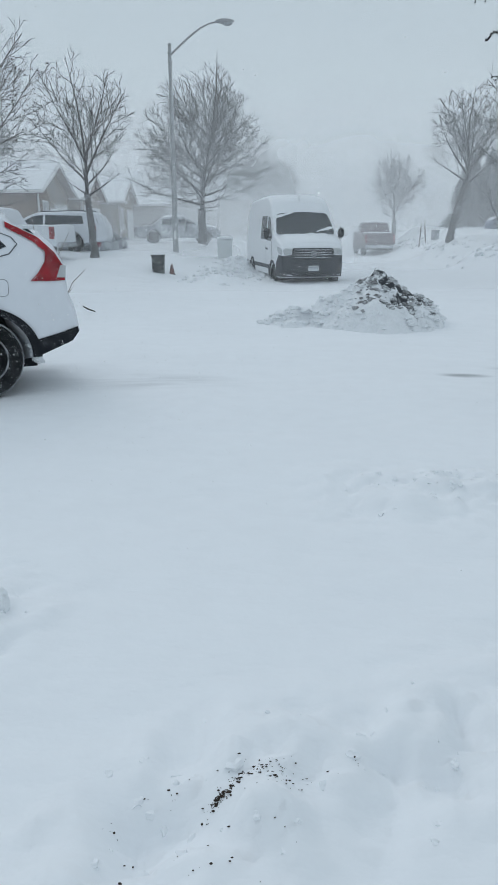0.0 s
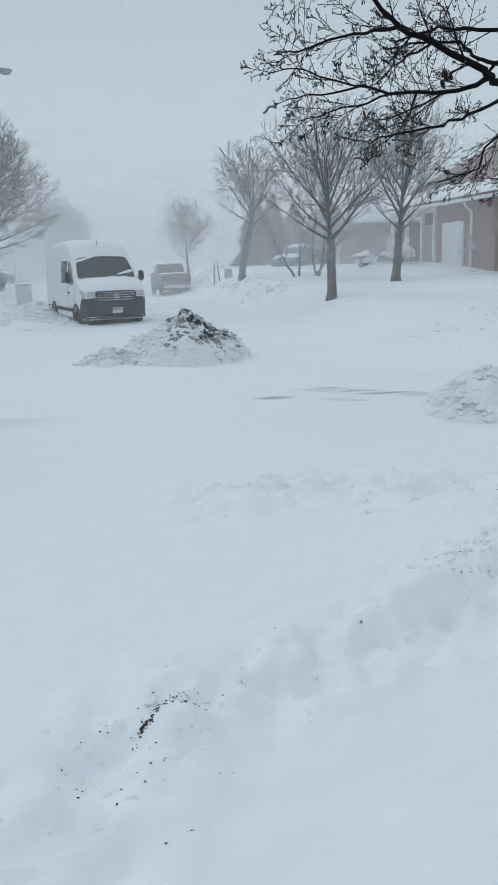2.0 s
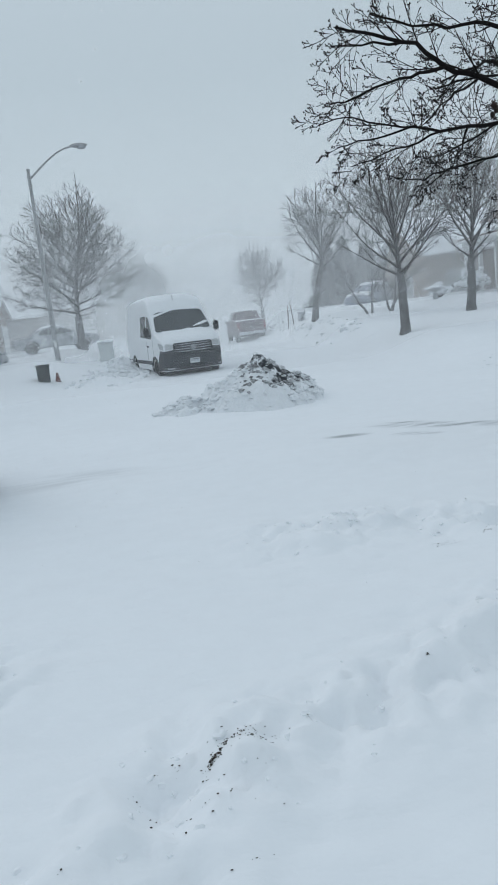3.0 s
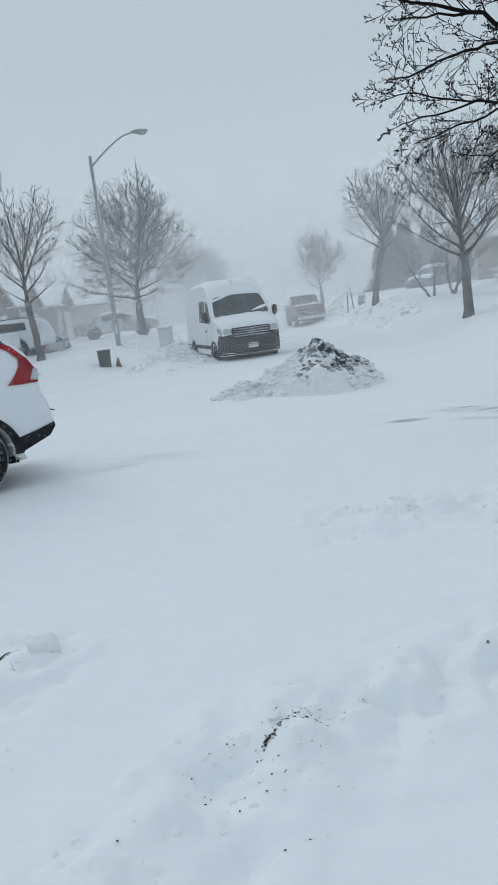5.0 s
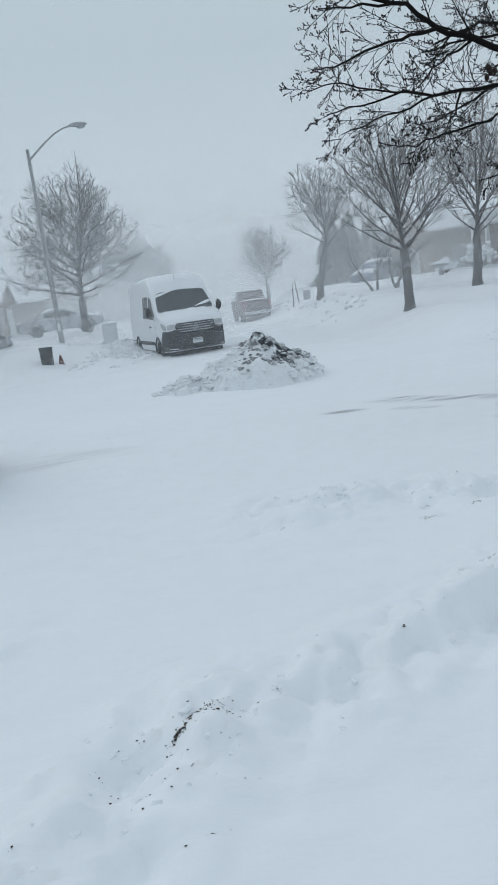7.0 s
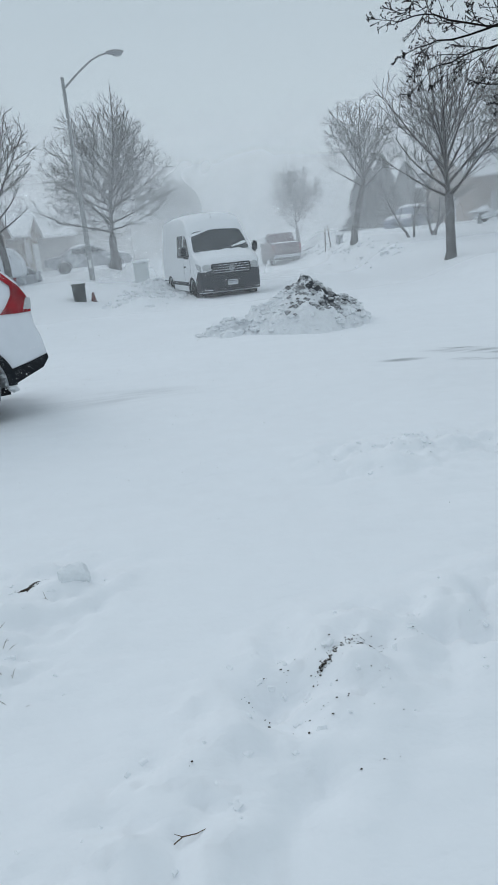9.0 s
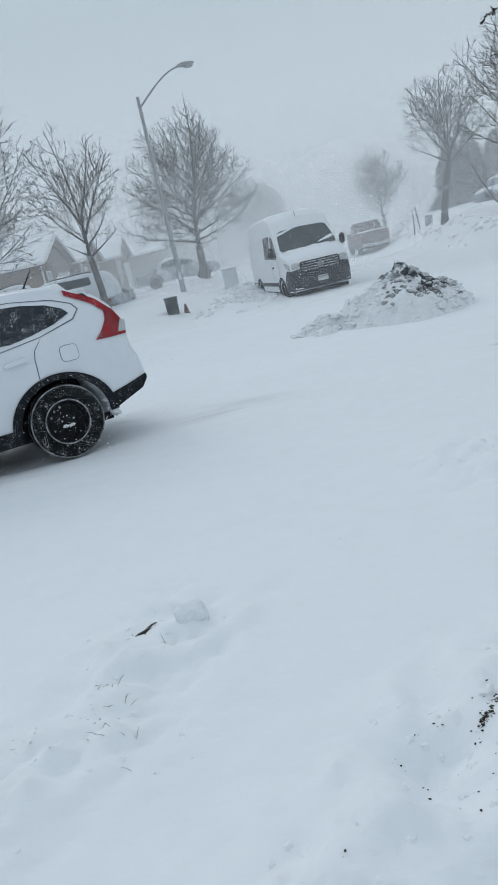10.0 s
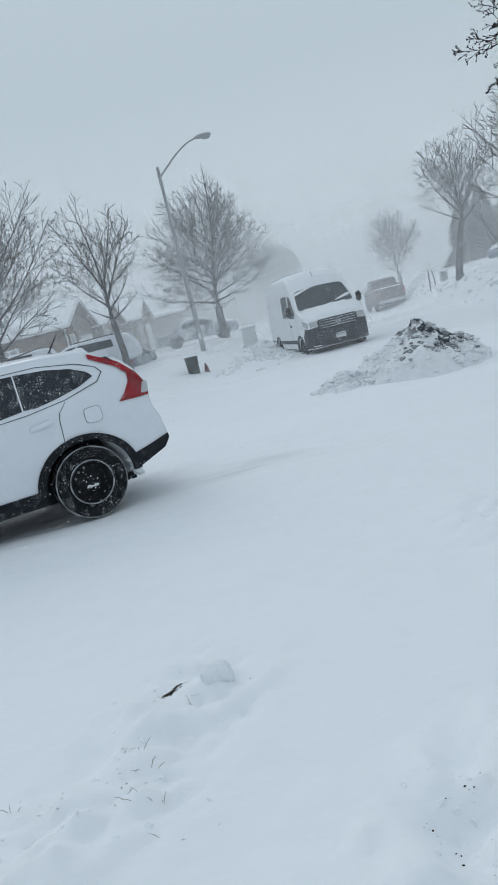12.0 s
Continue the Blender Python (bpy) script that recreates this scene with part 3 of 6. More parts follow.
def near_tree():
    """The tree over the lawn whose lowest limbs reach across the view."""
    rng = random.Random(19)
    x, y = 6.6, 5.6
    root = thing("overhanging_tree", Matrix.Translation((x, y, z_at(x, y) - 0.05)), "dark bare tree reaching its budded lower limbs over the yard", "tree")
    trunk = tube([(0, 0, 0), (0.03, 0, 0.8), (-0.02, 0, 1.7), (-0.06, 0.02, 2.6), (-0.2, 0.05, 3.6), (-0.3, 0.1, 5.0)], [0.24, 0.19, 0.175, 0.165, 0.14, 0.1], 14)
    part("trunk", trunk, MOSSBARK, root)
    o = Vector((x, y, z_at(x, y) - 0.05))
    # lowest limbs: start height on the trunk (None: it springs from another limb), depth, (x, z) waypoints, thickness at both ends
    limbs = [
        (2.2, 5.4, [(5.4, 2.75), (4.5, 2.9), (3.86, 2.96), (3.67, 3.0), (3.23, 3.24), (2.91, 3.35), (2.6, 3.5), (2.27, 3.64), (1.95, 3.73)], 0.05, 0.01),
        (None, 5.4, [(3.75, 2.97), (3.53, 2.86), (3.22, 2.83), (2.83, 2.83), (2.51, 2.85), (2.16, 2.79), (1.87, 2.76)], 0.025, 0.0045),
        (None, 5.35, [(2.91, 3.34), (2.61, 3.26), (2.34, 3.22), (1.95, 3.13), (1.75, 3.08)], 0.018, 0.005),
        (2.0, 5.3, [(5.3, 2.6), (4.4, 2.85), (3.86, 2.77), (3.56, 2.65), (3.21, 2.53), (2.84, 2.48), (2.61, 2.41), (2.31, 2.41)], 0.026, 0.0045),
        (2.9, 5.6, [(5.4, 3.5), (4.5, 3.72), (3.87, 3.74), (3.5, 3.7), (3.25, 3.73), (2.95, 3.77), (2.3, 3.86)], 0.038, 0.008),
        (2.7, 5.7, [(5.3, 3.3), (4.5, 3.42), (3.87, 3.47), (3.5, 3.46), (3.29, 3.4), (3.03, 3.33)], 0.03, 0.008),
        (2.4, 5.5, [(5.2, 2.95), (4.4, 3.05), (3.86, 3.14), (3.7, 3.19), (3.49, 3.25), (3.21, 3.27), (2.8, 3.2)], 0.03, 0.006),
        (1.95, 5.2, [(5.3, 2.5), (4.4, 2.7), (3.85, 2.54), (3.68, 2.34), (3.51, 2.14), (3.16, 2.06)], 0.022, 0.005),
        (None, 5.45, [(2.5, 3.54), (2.15, 3.57), (1.86, 3.55)], 0.013, 0.005),
        (None, 5.4, [(3.23, 3.24), (2.97, 3.12), (2.77, 2.99), (2.66, 2.88)], 0.012, 0.004),
        (None, 5.4, [(3.11, 2.83), (2.98, 2.66), (2.87, 2.5), (2.7, 2.38)], 0.012, 0.004),
        (None, 5.5, [(2.51, 2.85), (2.2, 2.95), (1.95, 3.0), (1.75, 2.98)], 0.01, 0.004),
        (None, 5.45, [(2.84, 2.83), (2.5, 2.72), (2.2, 2.64), (2.0, 2.6)], 0.011, 0.004),
        (1.9, 5.0, [(5.2, 2.3), (4.5, 2.2), (4.1, 2.02), (3.7, 1.95)], 0.018, 0.004),
        (None, 5.8, [(4.4, 3.05), (3.9, 3.0), (3.5, 2.9), (3.1, 2.72), (2.8, 2.66)], 0.018, 0.005),
    ]
    tips, grown = [], []
    for z0, deep, way, r, end in limbs:
        n0 = len(way)
        pts = [Vector((wx, deep + 0.1 * math.sin(2.1 * k + r * 90), wz)) - o for k, (wx, wz) in enumerate(way)]
        if z0:
            pts = [Vector((-0.05, 0, z0))] + pts
        else:
            pts[0] = min(grown, key=lambda g: (g - pts[0]).length)
        fine = []
        for a, b in zip(pts, pts[1:]):
            for k in range(3):
                fine.append(a.lerp(b, k / 3) + Vector([rng.gauss(0, 0.009) for _ in range(3)]))
        if not z0:
            fine[0] = pts[0]
        fine.append(pts[-1])
        grown += fine
        n = len(fine) - 1
        verts, faces = [], []
        add_tube(verts, faces, fine, [r + (end - r) * (j / n) ** 0.85 for j in range(n + 1)], 8)
        mark = len(tips)
        seg = fine[n // 3:] if z0 else fine
        ln = sum((a - b).length for a, b in zip(seg, seg[1:]))
        rules = [(int(7 * ln), 0.52 / ln, 42, 0.012, 0.6), (6, 0.46, 40, 0.03, 0.62), (3, 0.38, 46, 0.06, 0.8), 0.0034]
        twigs(rng, verts, faces, tips, seg, max(r * 0.5, 0.01), ln, 0, rules, 0.07)
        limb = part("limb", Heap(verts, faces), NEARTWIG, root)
        # swollen buds at the twig ends
        bm = Heap()
        for p in tips[mark:]:
            lump(bm, p, (0.0058, 0.0058, 0.0078), 0.2, 1, 0.0, 1.0)
        tagged(part("bud_cluster", bm, NEARTWIG, limb), kind="stuff")
    bm = Heap()
    for k in range(5):
        c = Vector((3.32, 5.35, 2.95)) - o + Vector((rng.uniform(-0.04, 0.04), rng.uniform(-0.03, 0.03), rng.uniform(-0.05, 0.04)))
        lump(bm, c, (0.022, 0.018, 0.035), 0.5, 2, k)
    part("withered_leaf_cluster", bm, DRYLEAF, root, "curled red-brown dead leaves on a twig")


near_tree()


def spruce(x, y, tall, wide, seed):
    rng = random.Random(seed)
    root = thing("spruce_tree", Matrix.Translation((x, y, z_at(x, y) - 0.05)), "dark conical spruce dulled by blowing snow", "tree", "spruces behind the lawn")
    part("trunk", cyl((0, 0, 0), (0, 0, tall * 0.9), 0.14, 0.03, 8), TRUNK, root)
    verts, faces = [], []
    for _ in range(2600):
        t = rng.random() ** 0.8
        z = tall * (0.06 + 0.93 * t)
        reach = wide * (1 - t) ** 0.7 * rng.uniform(0.35, 1.15) * (1 + 0.25 * noise.noise(Vector((z * 0.9, seed, 0)))) + 0.05
        a = rng.uniform(0, 2 * math.pi)
        c, s = math.cos(a), math.sin(a)
        w = 0.05 + 0.06 * (1 - t)
        tip = Vector((c * reach, s * reach, z - reach * 0.28))
        mid = Vector((c * reach * 0.55, s * reach * 0.55, z - reach * 0.06))
        side = Vector((-s, c, 0)) * w
        b = len(verts)
        verts += [Vector((0, 0, z)), mid + side, tip, mid - side, mid + Vector((0, 0, -w * 1.2))]
        faces += [(b, b + 1, b + 2), (b, b + 2, b + 3), (b, b + 4, b + 2)]
    part("crown", Heap(verts, faces), NEEDLE, root, smooth=False)


for sx, sy, st, sw, ss in ((16.0, 53.6, 5.1, 1.9, 1), (17.6, 54.4, 5.3, 2.0, 2), (19.6, 55.0, 4.6, 2.1, 4)):
    spruce(sx, sy, st, sw, ss)


# ---- vehicles ----
def arch(cx, r, z, n=12):
    """Points of a wheel arch cut into a body's lower edge, from front to rear."""
    a0 = math.asin(max(-1, min(1, (z - 0.34) / r)))
    return [(cx + r * math.cos(a0 + (math.pi - 2 * a0) * k / n), 0.34 + r * math.sin(a0 + (math.pi - 2 * a0) * k / n)) for k in range(n + 1)]


class Body:
    """A car body from its side outline, width and the way its flanks lean in."""

    def __init__(self, outline, width, lean, bulge=0.08, r=0.05):
        self.p, self.w, self.lean, self.bulge, self.r = outline, width, lean, bulge, r

    def flank(self, x, z):
        return self.w * self.lean(x, z)

    def sheet(self, poly, cuts_x=(), cuts_z=()):
        bm = bmesh.new()
        bm.faces.new([bm.verts.new((x, 0, z)) for x, z in poly])
        for axis_n, vals in ((0, cuts_x), (2, cuts_z)):
            for v in vals:
                no = [0, 0, 0]
                no[axis_n] = 1
                co = [0, 0, 0]
                co[axis_n] = v
                bmesh.ops.bisect_plane(bm, geom=bm.verts[:] + bm.edges[:] + bm.faces[:], plane_co=co, plane_no=no)
        return bm

    def loft(self, cuts_x, cuts_z):
        bm = self.sheet(self.p, cuts_x, cuts_z)
        bm.verts.index_update()
        cap = [(v.co.x, v.co.z) for v in bm.verts]
        capf = [[v.index for v in f.verts] for f in bm.faces]
        out, rim = {}, []
        for e in bm.edges:
            if len(e.link_faces) != 1:
                continue
            l = e.link_loops[0]
            a, b = l.vert.index, l.link_loop_next.vert.index
            d = (l.link_loop_next.vert.co - l.vert.co).normalized()
            n = d.cross(l.face.normal)
            rim.append((a, b))
            for k in (a, b):
                out[k] = out.get(k, Vector()) + n
        bm.free()
        for k in out:
            out[k].normalize()
        verts, faces = [], []
        side = self.p_orient()
        for sgn in (1, -1):
            base = len(verts)
            for i, (x, z) in enumerate(cap):
                n = out.get(i, Vector())
                verts.append((x - n.x * self.r, sgn * self.flank(x, z), z - n.z * self.r))
            for f in capf:
                g = [base + i for i in f]
                faces.append(g if (sgn > 0) == side else g[::-1])
            prev = {i: base + i for i in out}
            for u, k in ((0.985, 0.42), (0.955, 0.12), (0.9, 0.0), (0.7, 0.0), (0.4, 0.0), (0.0, 0.0)):
                cur = {}
                for i, n in out.items():
                    x, z = cap[i]
                    push = self.bulge * (1 - u * u) * (1.0 if abs(n.x) > 0.6 else (0.4 if n.z > 0.6 else 0.0)) - self.r * k
                    cur[i] = len(verts)
                    verts.append((x + n.x * push, sgn * u * self.flank(x, z), z + n.z * push))
                for a, b in rim:
                    g = [prev[a], prev[b], cur[b], cur[a]]
                    faces.append(g[::-1] if (sgn > 0) == side else g)
                prev = cur
        bm = bm_data(verts, faces)
        bmesh.ops.remove_doubles(bm, verts=bm.verts, dist=0.0005)
        bmesh.ops.recalc_face_normals(bm, faces=bm.faces)
        return bm

    def p_orient(self):
        a = sum(x0 * z1 - x1 * z0 for (x0, z0), (x1, z1) in zip(self.p, self.p[1:] + self.p[:1]))
        return a < 0

    def side(self, poly, sgn, off=0.004, cuts_x=(), cuts_z=(), thick=0.012):
        """A plate that lies on the flank."""
        bm = self.sheet(poly, cuts_x, cuts_z)
        for v in bm.verts:
            v.co.y = sgn * (self.flank(v.co.x, v.co.z) + off)
        return self.thicken(bm, Vector((0, -sgn * (thick + off), 0)))

    @staticmethod
    def thicken(bm, by):
        made = bmesh.ops.extrude_face_region(bm, geom=bm.faces[:])
        bmesh.ops.translate(bm, vec=by, verts=[g for g in made["geom"] if isinstance(g, bmesh.types.BMVert)])
        bmesh.ops.recalc_face_normals(bm, faces=bm.faces)
        return bm

    def end_x(self, z, front):
        best = None
        for (x0, z0), (x1, z1) in zip(self.p, self.p[1:] + self.p[:1]):
            if min(z0, z1) <= z <= max(z0, z1) and abs(z1 - z0) > 1e-6:
                x = x0 + (x1 - x0) * (z - z0) / (z1 - z0)
                if best is None or (x > best if front else x < best):
                    best = x
        return best or 0.0

    def end(self, poly, front, off=0.006, thick=0.03, cuts=()):
        """A plate that lies on the front or rear, from (y, z) points."""
        bm = bmesh.new()
        bm.faces.new([bm.verts.new((0, y, z)) for y, z in poly])
        for ax, v in cuts:
            co = [0, 0, 0]
            no = [0, 0, 0]
            co[ax], no[ax] = v, 1
            bmesh.ops.bisect_plane(bm, geom=bm.verts[:] + bm.edges[:] + bm.faces[:], plane_co=co, plane_no=no)
        s = 1 if front else -1
        for v in bm.verts:
            x = self.end_x(v.co.z, front)
            u = min(1.0, abs(v.co.y) / self.flank(x, v.co.z))
            tilt = (self.end_x(v.co.z + 0.03, front) - self.end_x(v.co.z - 0.03, front)) / 0.06
            stretch = math.sqrt(1 + min(tilt * tilt, 1.6))
            v.co.x = x + s * (self.bulge * (1 - u * u) * stretch - self.r * max(0, (u - 0.94) / 0.06) * 0.6 + off)
        return self.thicken(bm, Vector((-s * (thick + off), 0, 0)))

    def top_z(self, x):
        best = 0.0
        for (x0, z0), (x1, z1) in zip(self.p, self.p[1:] + self.p[:1]):
            if min(x0, x1) <= x <= max(x0, x1) and abs(x1 - x0) > 1e-6:
                best = max(best, z0 + (z1 - z0) * (x - x0) / (x1 - x0))
        return best

    def snow(self, x0, x1, half, deep, seed, nx=22, ny=12):
        """A layer of snow lying on the body between two stations."""
        verts, faces, deeps = [], [], []
        for i in range(nx + 1):
            for j in range(ny + 1):
                u, v = i / nx, 2 * j / ny - 1
                x = x0 + (x1 - x0) * u + 0.03 * noise.noise(Vector((v * 4, seed, u * 3)))
                edge = min(1, min(u, 1 - u) * 7, (1 - abs(v)) * 5)
                zt = self.top_z(min(max(x, x0), x1)) + self.bulge * 0.4 * (1 - v * v)
                d = deep * (edge**0.6) * (1 + 0.4 * noise.noise(Vector((u * 5, v * 4, seed))))
                verts.append((x, v * half * (1 + 0.04 * noise.noise(Vector((u * 6, seed, 3)))), zt - 0.02 + d + 0.012))
                deeps.append(d + 0.03)
        m = len(verts)
        verts += [(x, y, z - d) for (x, y, z), d in zip(verts, deeps)]
        for i in range(nx):
            for j in range(ny):
                a = i * (ny + 1) + j
                faces.append((a, a + 1, a + ny + 2, a + ny + 1))
                faces.append((m + a, m + a + ny + 1, m + a + ny + 2, m + a + 1))
        ring = [j for j in range(ny + 1)] + [i * (ny + 1) + ny for i in range(1, nx + 1)] + [nx * (ny + 1) + j for j in range(ny - 1, -1, -1)] + [i * (ny + 1) for i in range(nx - 1, 0, -1)]
        for a, b in zip(ring, ring[1:] + ring[:1]):
            faces.append((a, m + a, m + b, b))
        bm = bm_data(verts, faces)
        bmesh.ops.recalc_face_normals(bm, faces=bm.faces)
        return bm


def lathe(profile, sides=40):
    """A ring turned about the y axis from (radius, y) points, closed on itself."""
    verts, faces, n = [], [], len(profile)
    for k in range(sides):
        a = 2 * math.pi * k / sides
        for r, y in profile:
            verts.append((r * math.cos(a), y, r * math.sin(a)))
    for k in range(sides):
        k2 = (k + 1) % sides
        for i in range(n):
            i2 = (i + 1) % n
            faces.append((k * n + i, k * n + i2, k2 * n + i2, k2 * n + i))
    bm = bm_data(verts, faces)
    bmesh.ops.recalc_face_normals(bm, faces=bm.faces)
    return bm


def wheel(parent, x, y, side, r=0.34, wide=0.22, detail=False, rim_mat=None):
    """A wheel whose outer face looks to side (+1 or -1)."""
    m = Matrix.Translation((x, y, r)) @ Matrix.Diagonal((1, side, 1, 1))
    hub = new("wheel")
    hub.parent = parent
    hub.matrix_local = m

    def put(name, bm, mat, lab=""):
        return part(name, bm, mat, hub, lab)

    k = r * (0.6 if detail else 0.66)
    put("tyre", lathe([(k, 0.0), (k + 0.02, 0.012), (r - 0.06, 0.02), (r - 0.018, 0.006), (r, -0.03), (r, -wide + 0.03), (r - 0.02, -wide), (k, -wide)], 48 if detail else 28), TYRE, "black tyre caked with snow")
    put("rim", lathe([(k + 0.004, 0.006), (k - 0.012, 0.012), (k - 0.025, -0.01), (k - 0.04, -0.06), (0.1, -0.045), (0.075, -0.02), (0.0, -0.018), (0.0, -0.09), (k - 0.03, -0.1), (k, -0.02)], 40), rim_mat or STEEL, "black steel wheel")
    if detail:
        bm = lathe([(k + 0.004, 0.013), (k + 0.001, 0.018), (k - 0.006, 0.018), (k - 0.011, 0.01), (k - 0.006, 0.006)], 64)
        for v in bm.verts:
            v.co.y += 0.004 * noise.noise(v.co * 14)
        put("snow_ring", bm, TYREFROST, "snow packed along the rim edge")
        bm = lathe([(r - 0.017, 0.012), (r - 0.010, 0.013), (r - 0.005, 0.006), (r - 0.012, 0.004)], 72)
        for v in bm.verts:
            v.co += v.co * (0.012 * noise.noise(v.co * 22))
        put("snow_tread_edge", bm, TYREFROST, "snow packed along the tread shoulder")
        for q in range(5):
            a = 2 * math.pi * q / 5 + 0.3
            put("lug_nut", cyl((0.057 * math.cos(a), -0.03, 0.057 * math.sin(a)), (0.057 * math.cos(a), 0.006, 0.057 * math.sin(a)), 0.011, 0.009, 6), CHROME)
        put("hub_cap", cyl((0, -0.03, 0), (0, 0.004, 0), 0.034, 0.03, 20), STEEL)
        for q in range(14):
            a = 2 * math.pi * q / 14
            bm = Heap()
            lump(bm, (0.145 * math.cos(a), -0.05, 0.145 * math.sin(a)), (0.013, 0.008, 0.018), 0.2, 1, q)
            put("vent_hole", bm, TYREFROST if q in (1, 2, 3, 13) else BLACK, "round wheel vent hole")
        bm = Heap()
        for q in range(3):
            lump(bm, (-0.03 + 0.03 * q, -0.02, -0.04 + 0.012 * (q == 1)), (0.03, 0.02, 0.02), 0.3, 2, q)
        put("snow_in_hub", bm, CRUST)
    return hub


def plate_with_bars(parent, body, front, z, y=0.0):
    p = part("licence_plate", body.end([(y - 0.155, z - 0.075), (y + 0.155, z - 0.075), (y + 0.155, z + 0.075), (y - 0.155, z + 0.075)], front, 0.02), PLATE, parent, "snow-speckled licence plate")
    for k in range(6):
        c = y - 0.11 + 0.044 * k
        part("mark", body.end([(c - 0.014, z - 0.03), (c + 0.014, z - 0.03), (c + 0.014, z + 0.03), (c - 0.014, z + 0.03)], front, 0.024, 0.004), INKBLUE, p)


def hatch_suv():
    """The white crossover at the edge of the drive; its origin lies under the rear axle."""
    rear_dir = radians(27)
    left = Vector((math.sin(rear_dir), -math.cos(rear_dir), 0))
    at = Vector((-2.33, 6.0, 0)) - left * 0.86
    car = thing("crossover_car", Matrix.Translation((at.x, at.y, -0.05)) @ Matrix.Rotation(rear_dir + math.pi, 4, "Z"), "white crossover car with black steel wheels, parked in the snow", "car")
    k = 1 / 0.9
    tail = [(-0.47, 0.33), (-0.80, 0.45), (-0.87, 0.54), (-0.855, 0.62), (-0.83, 0.76), (-0.775, 0.9), (-0.77, 1.01), (-0.76, 1.155), (-0.70, 1.29), (-0.56, 1.43), (-0.32, 1.55), (-0.28, 1.60)]
    roof = [(0.1, 1.635), (0.7, 1.65), (1.3, 1.63), (1.75, 1.56), (2.1, 1.4), (2.5, 1.17), (2.7, 1.08), (3.2, 1.0), (3.45, 0.85), (3.55, 0.65), (3.53, 0.4), (3.4, 0.26)]
    low = [(3.1, 0.3)] + arch(2.62, 0.44, 0.33) + [(2.1, 0.33), (1.0, 0.33), (0.55, 0.33)] + arch(0.0, 0.44, 0.33)
    low = [p for i, p in enumerate(low) if i == 0 or (Vector(p) - Vector(low[i - 1])).length > 0.01]

    def lean(x, z):
        s = 1.0 - 0.03 * max(0, (0.55 - z) / 0.3) - 0.025 * max(0.0, z - 0.95) / 0.2 * (1 if z < 1.15 else 0)
        if z >= 1.15:
            s = 0.975 - 0.36 * (z - 1.15)
        if x < 0:
            s *= 1 - 0.13 * (x / 0.87) ** 2
        if x > 2.4:
            s *= 1 - 0.12 * ((x - 2.4) / 1.15) ** 2
        return s

    body = Body(tail + roof + low, 0.905, lean, bulge=0.13, r=0.035)
    cx = [-0.7, -0.55, -0.3, 0, 0.3, 0.7, 1.2, 1.8, 2.4, 2.9, 3.3]
    cz = [0.45, 0.6, 0.75, 0.9, 1.0, 1.08, 1.15, 1.22, 1.3, 1.4, 1.5, 1.58]
    part("body", body.loft(cx, cz), PAINT, car, "pearl white paint dusted with snow")
    # black lower cladding: bumper, arches, sills
    for sgn in (1, -1):
        part("bumper_cladding", body.side([(-0.47, 0.335), (-0.45, 0.49), (-0.64, 0.53), (-0.86, 0.585), (-0.866, 0.54), (-0.8, 0.455)], sgn, 0.008, cx, cz), BLACK, car, "black plastic lower bumper")
        ring = [(0.505 * math.cos(a), 0.34 + 0.485 * math.sin(a)) for a in np.linspace(-0.03, math.pi + 0.02, 22)] + [(0.425 * math.cos(a), 0.34 + 0.425 * math.sin(a)) for a in np.linspace(math.pi + 0.02, -0.03, 22)]
        part("wheel_arch", body.side(ring, sgn, 0.012, cx, cz), BLACK, car, "black plastic arch trim")
        part("wheel_arch", body.side([(x + 2.62, z) for x, z in ring], sgn, 0.012, cx, cz), BLACK, car, "black plastic arch trim")
        part("sill", body.side([(0.42, 0.26), (2.2, 0.26), (2.2, 0.40), (0.49, 0.40)], sgn, 0.012, cx, cz, 0.06), BLACK, car, "black plastic sill")
        # glass
        part("quarter_window", body.side([(-0.285, 1.345), (-0.24, 1.40), (-0.1, 1.465), (0.12, 1.51), (0.405, 1.532), (0.415, 1.19), (0.3, 1.185), (0.1, 1.22), (-0.12, 1.275)], sgn, 0.005, cx, cz), GLASS, car)
        part("window_trim", body.side([(-0.385, 1.365), (-0.34, 1.43), (-0.16, 1.505), (0.2, 1.562), (1.3, 1.565), (1.3, 1.559), (0.2, 1.556), (-0.158, 1.498), (-0.332, 1.426), (-0.373, 1.365), (-0.3, 1.286), (0.04, 1.192), (0.4, 1.142), (1.3, 1.094), (1.3, 1.088), (0.4, 1.135), (0.04, 1.185), (-0.305, 1.277)], sgn, 0.004, cx, cz), SEAM, car, "thin dark window surround")
        part("rear_door_window", body.side([(0.42, 1.53), (0.95, 1.545), (0.95, 1.125), (0.43, 1.185)], sgn, 0.005, cx, cz), GLASS, car)
        part("front_door_window", body.side([(1.03, 1.54), (1.4, 1.5), (1.95, 1.2), (2.1, 1.09), (1.03, 1.12)], sgn, 0.005, cx, cz), GLASS, car)
        # tail lamp: a red blade that climbs the pillar
        part("tail_lamp", body.side([(-0.765, 1.03), (-0.775, 1.10), (-0.762, 1.16), (-0.7, 1.285), (-0.565, 1.425), (-0.3, 1.565), (-0.3, 1.515), (-0.52, 1.385), (-0.615, 1.295), (-0.6, 1.21), (-0.53, 1.11), (-0.455, 1.035), (-0.6, 1.028)], sgn, 0.012, cx, cz, 0.02), REDLENS, car, "tall red tail lamp lens flecked with snow")
        part("reversing_lens", body.side([(-0.772, 1.055), (-0.785, 1.165), (-0.735, 1.17), (-0.69, 1.06)], sgn, 0.016, cx, cz, 0.02), CLEARLENS, car, "clear corner of the tail lamp")
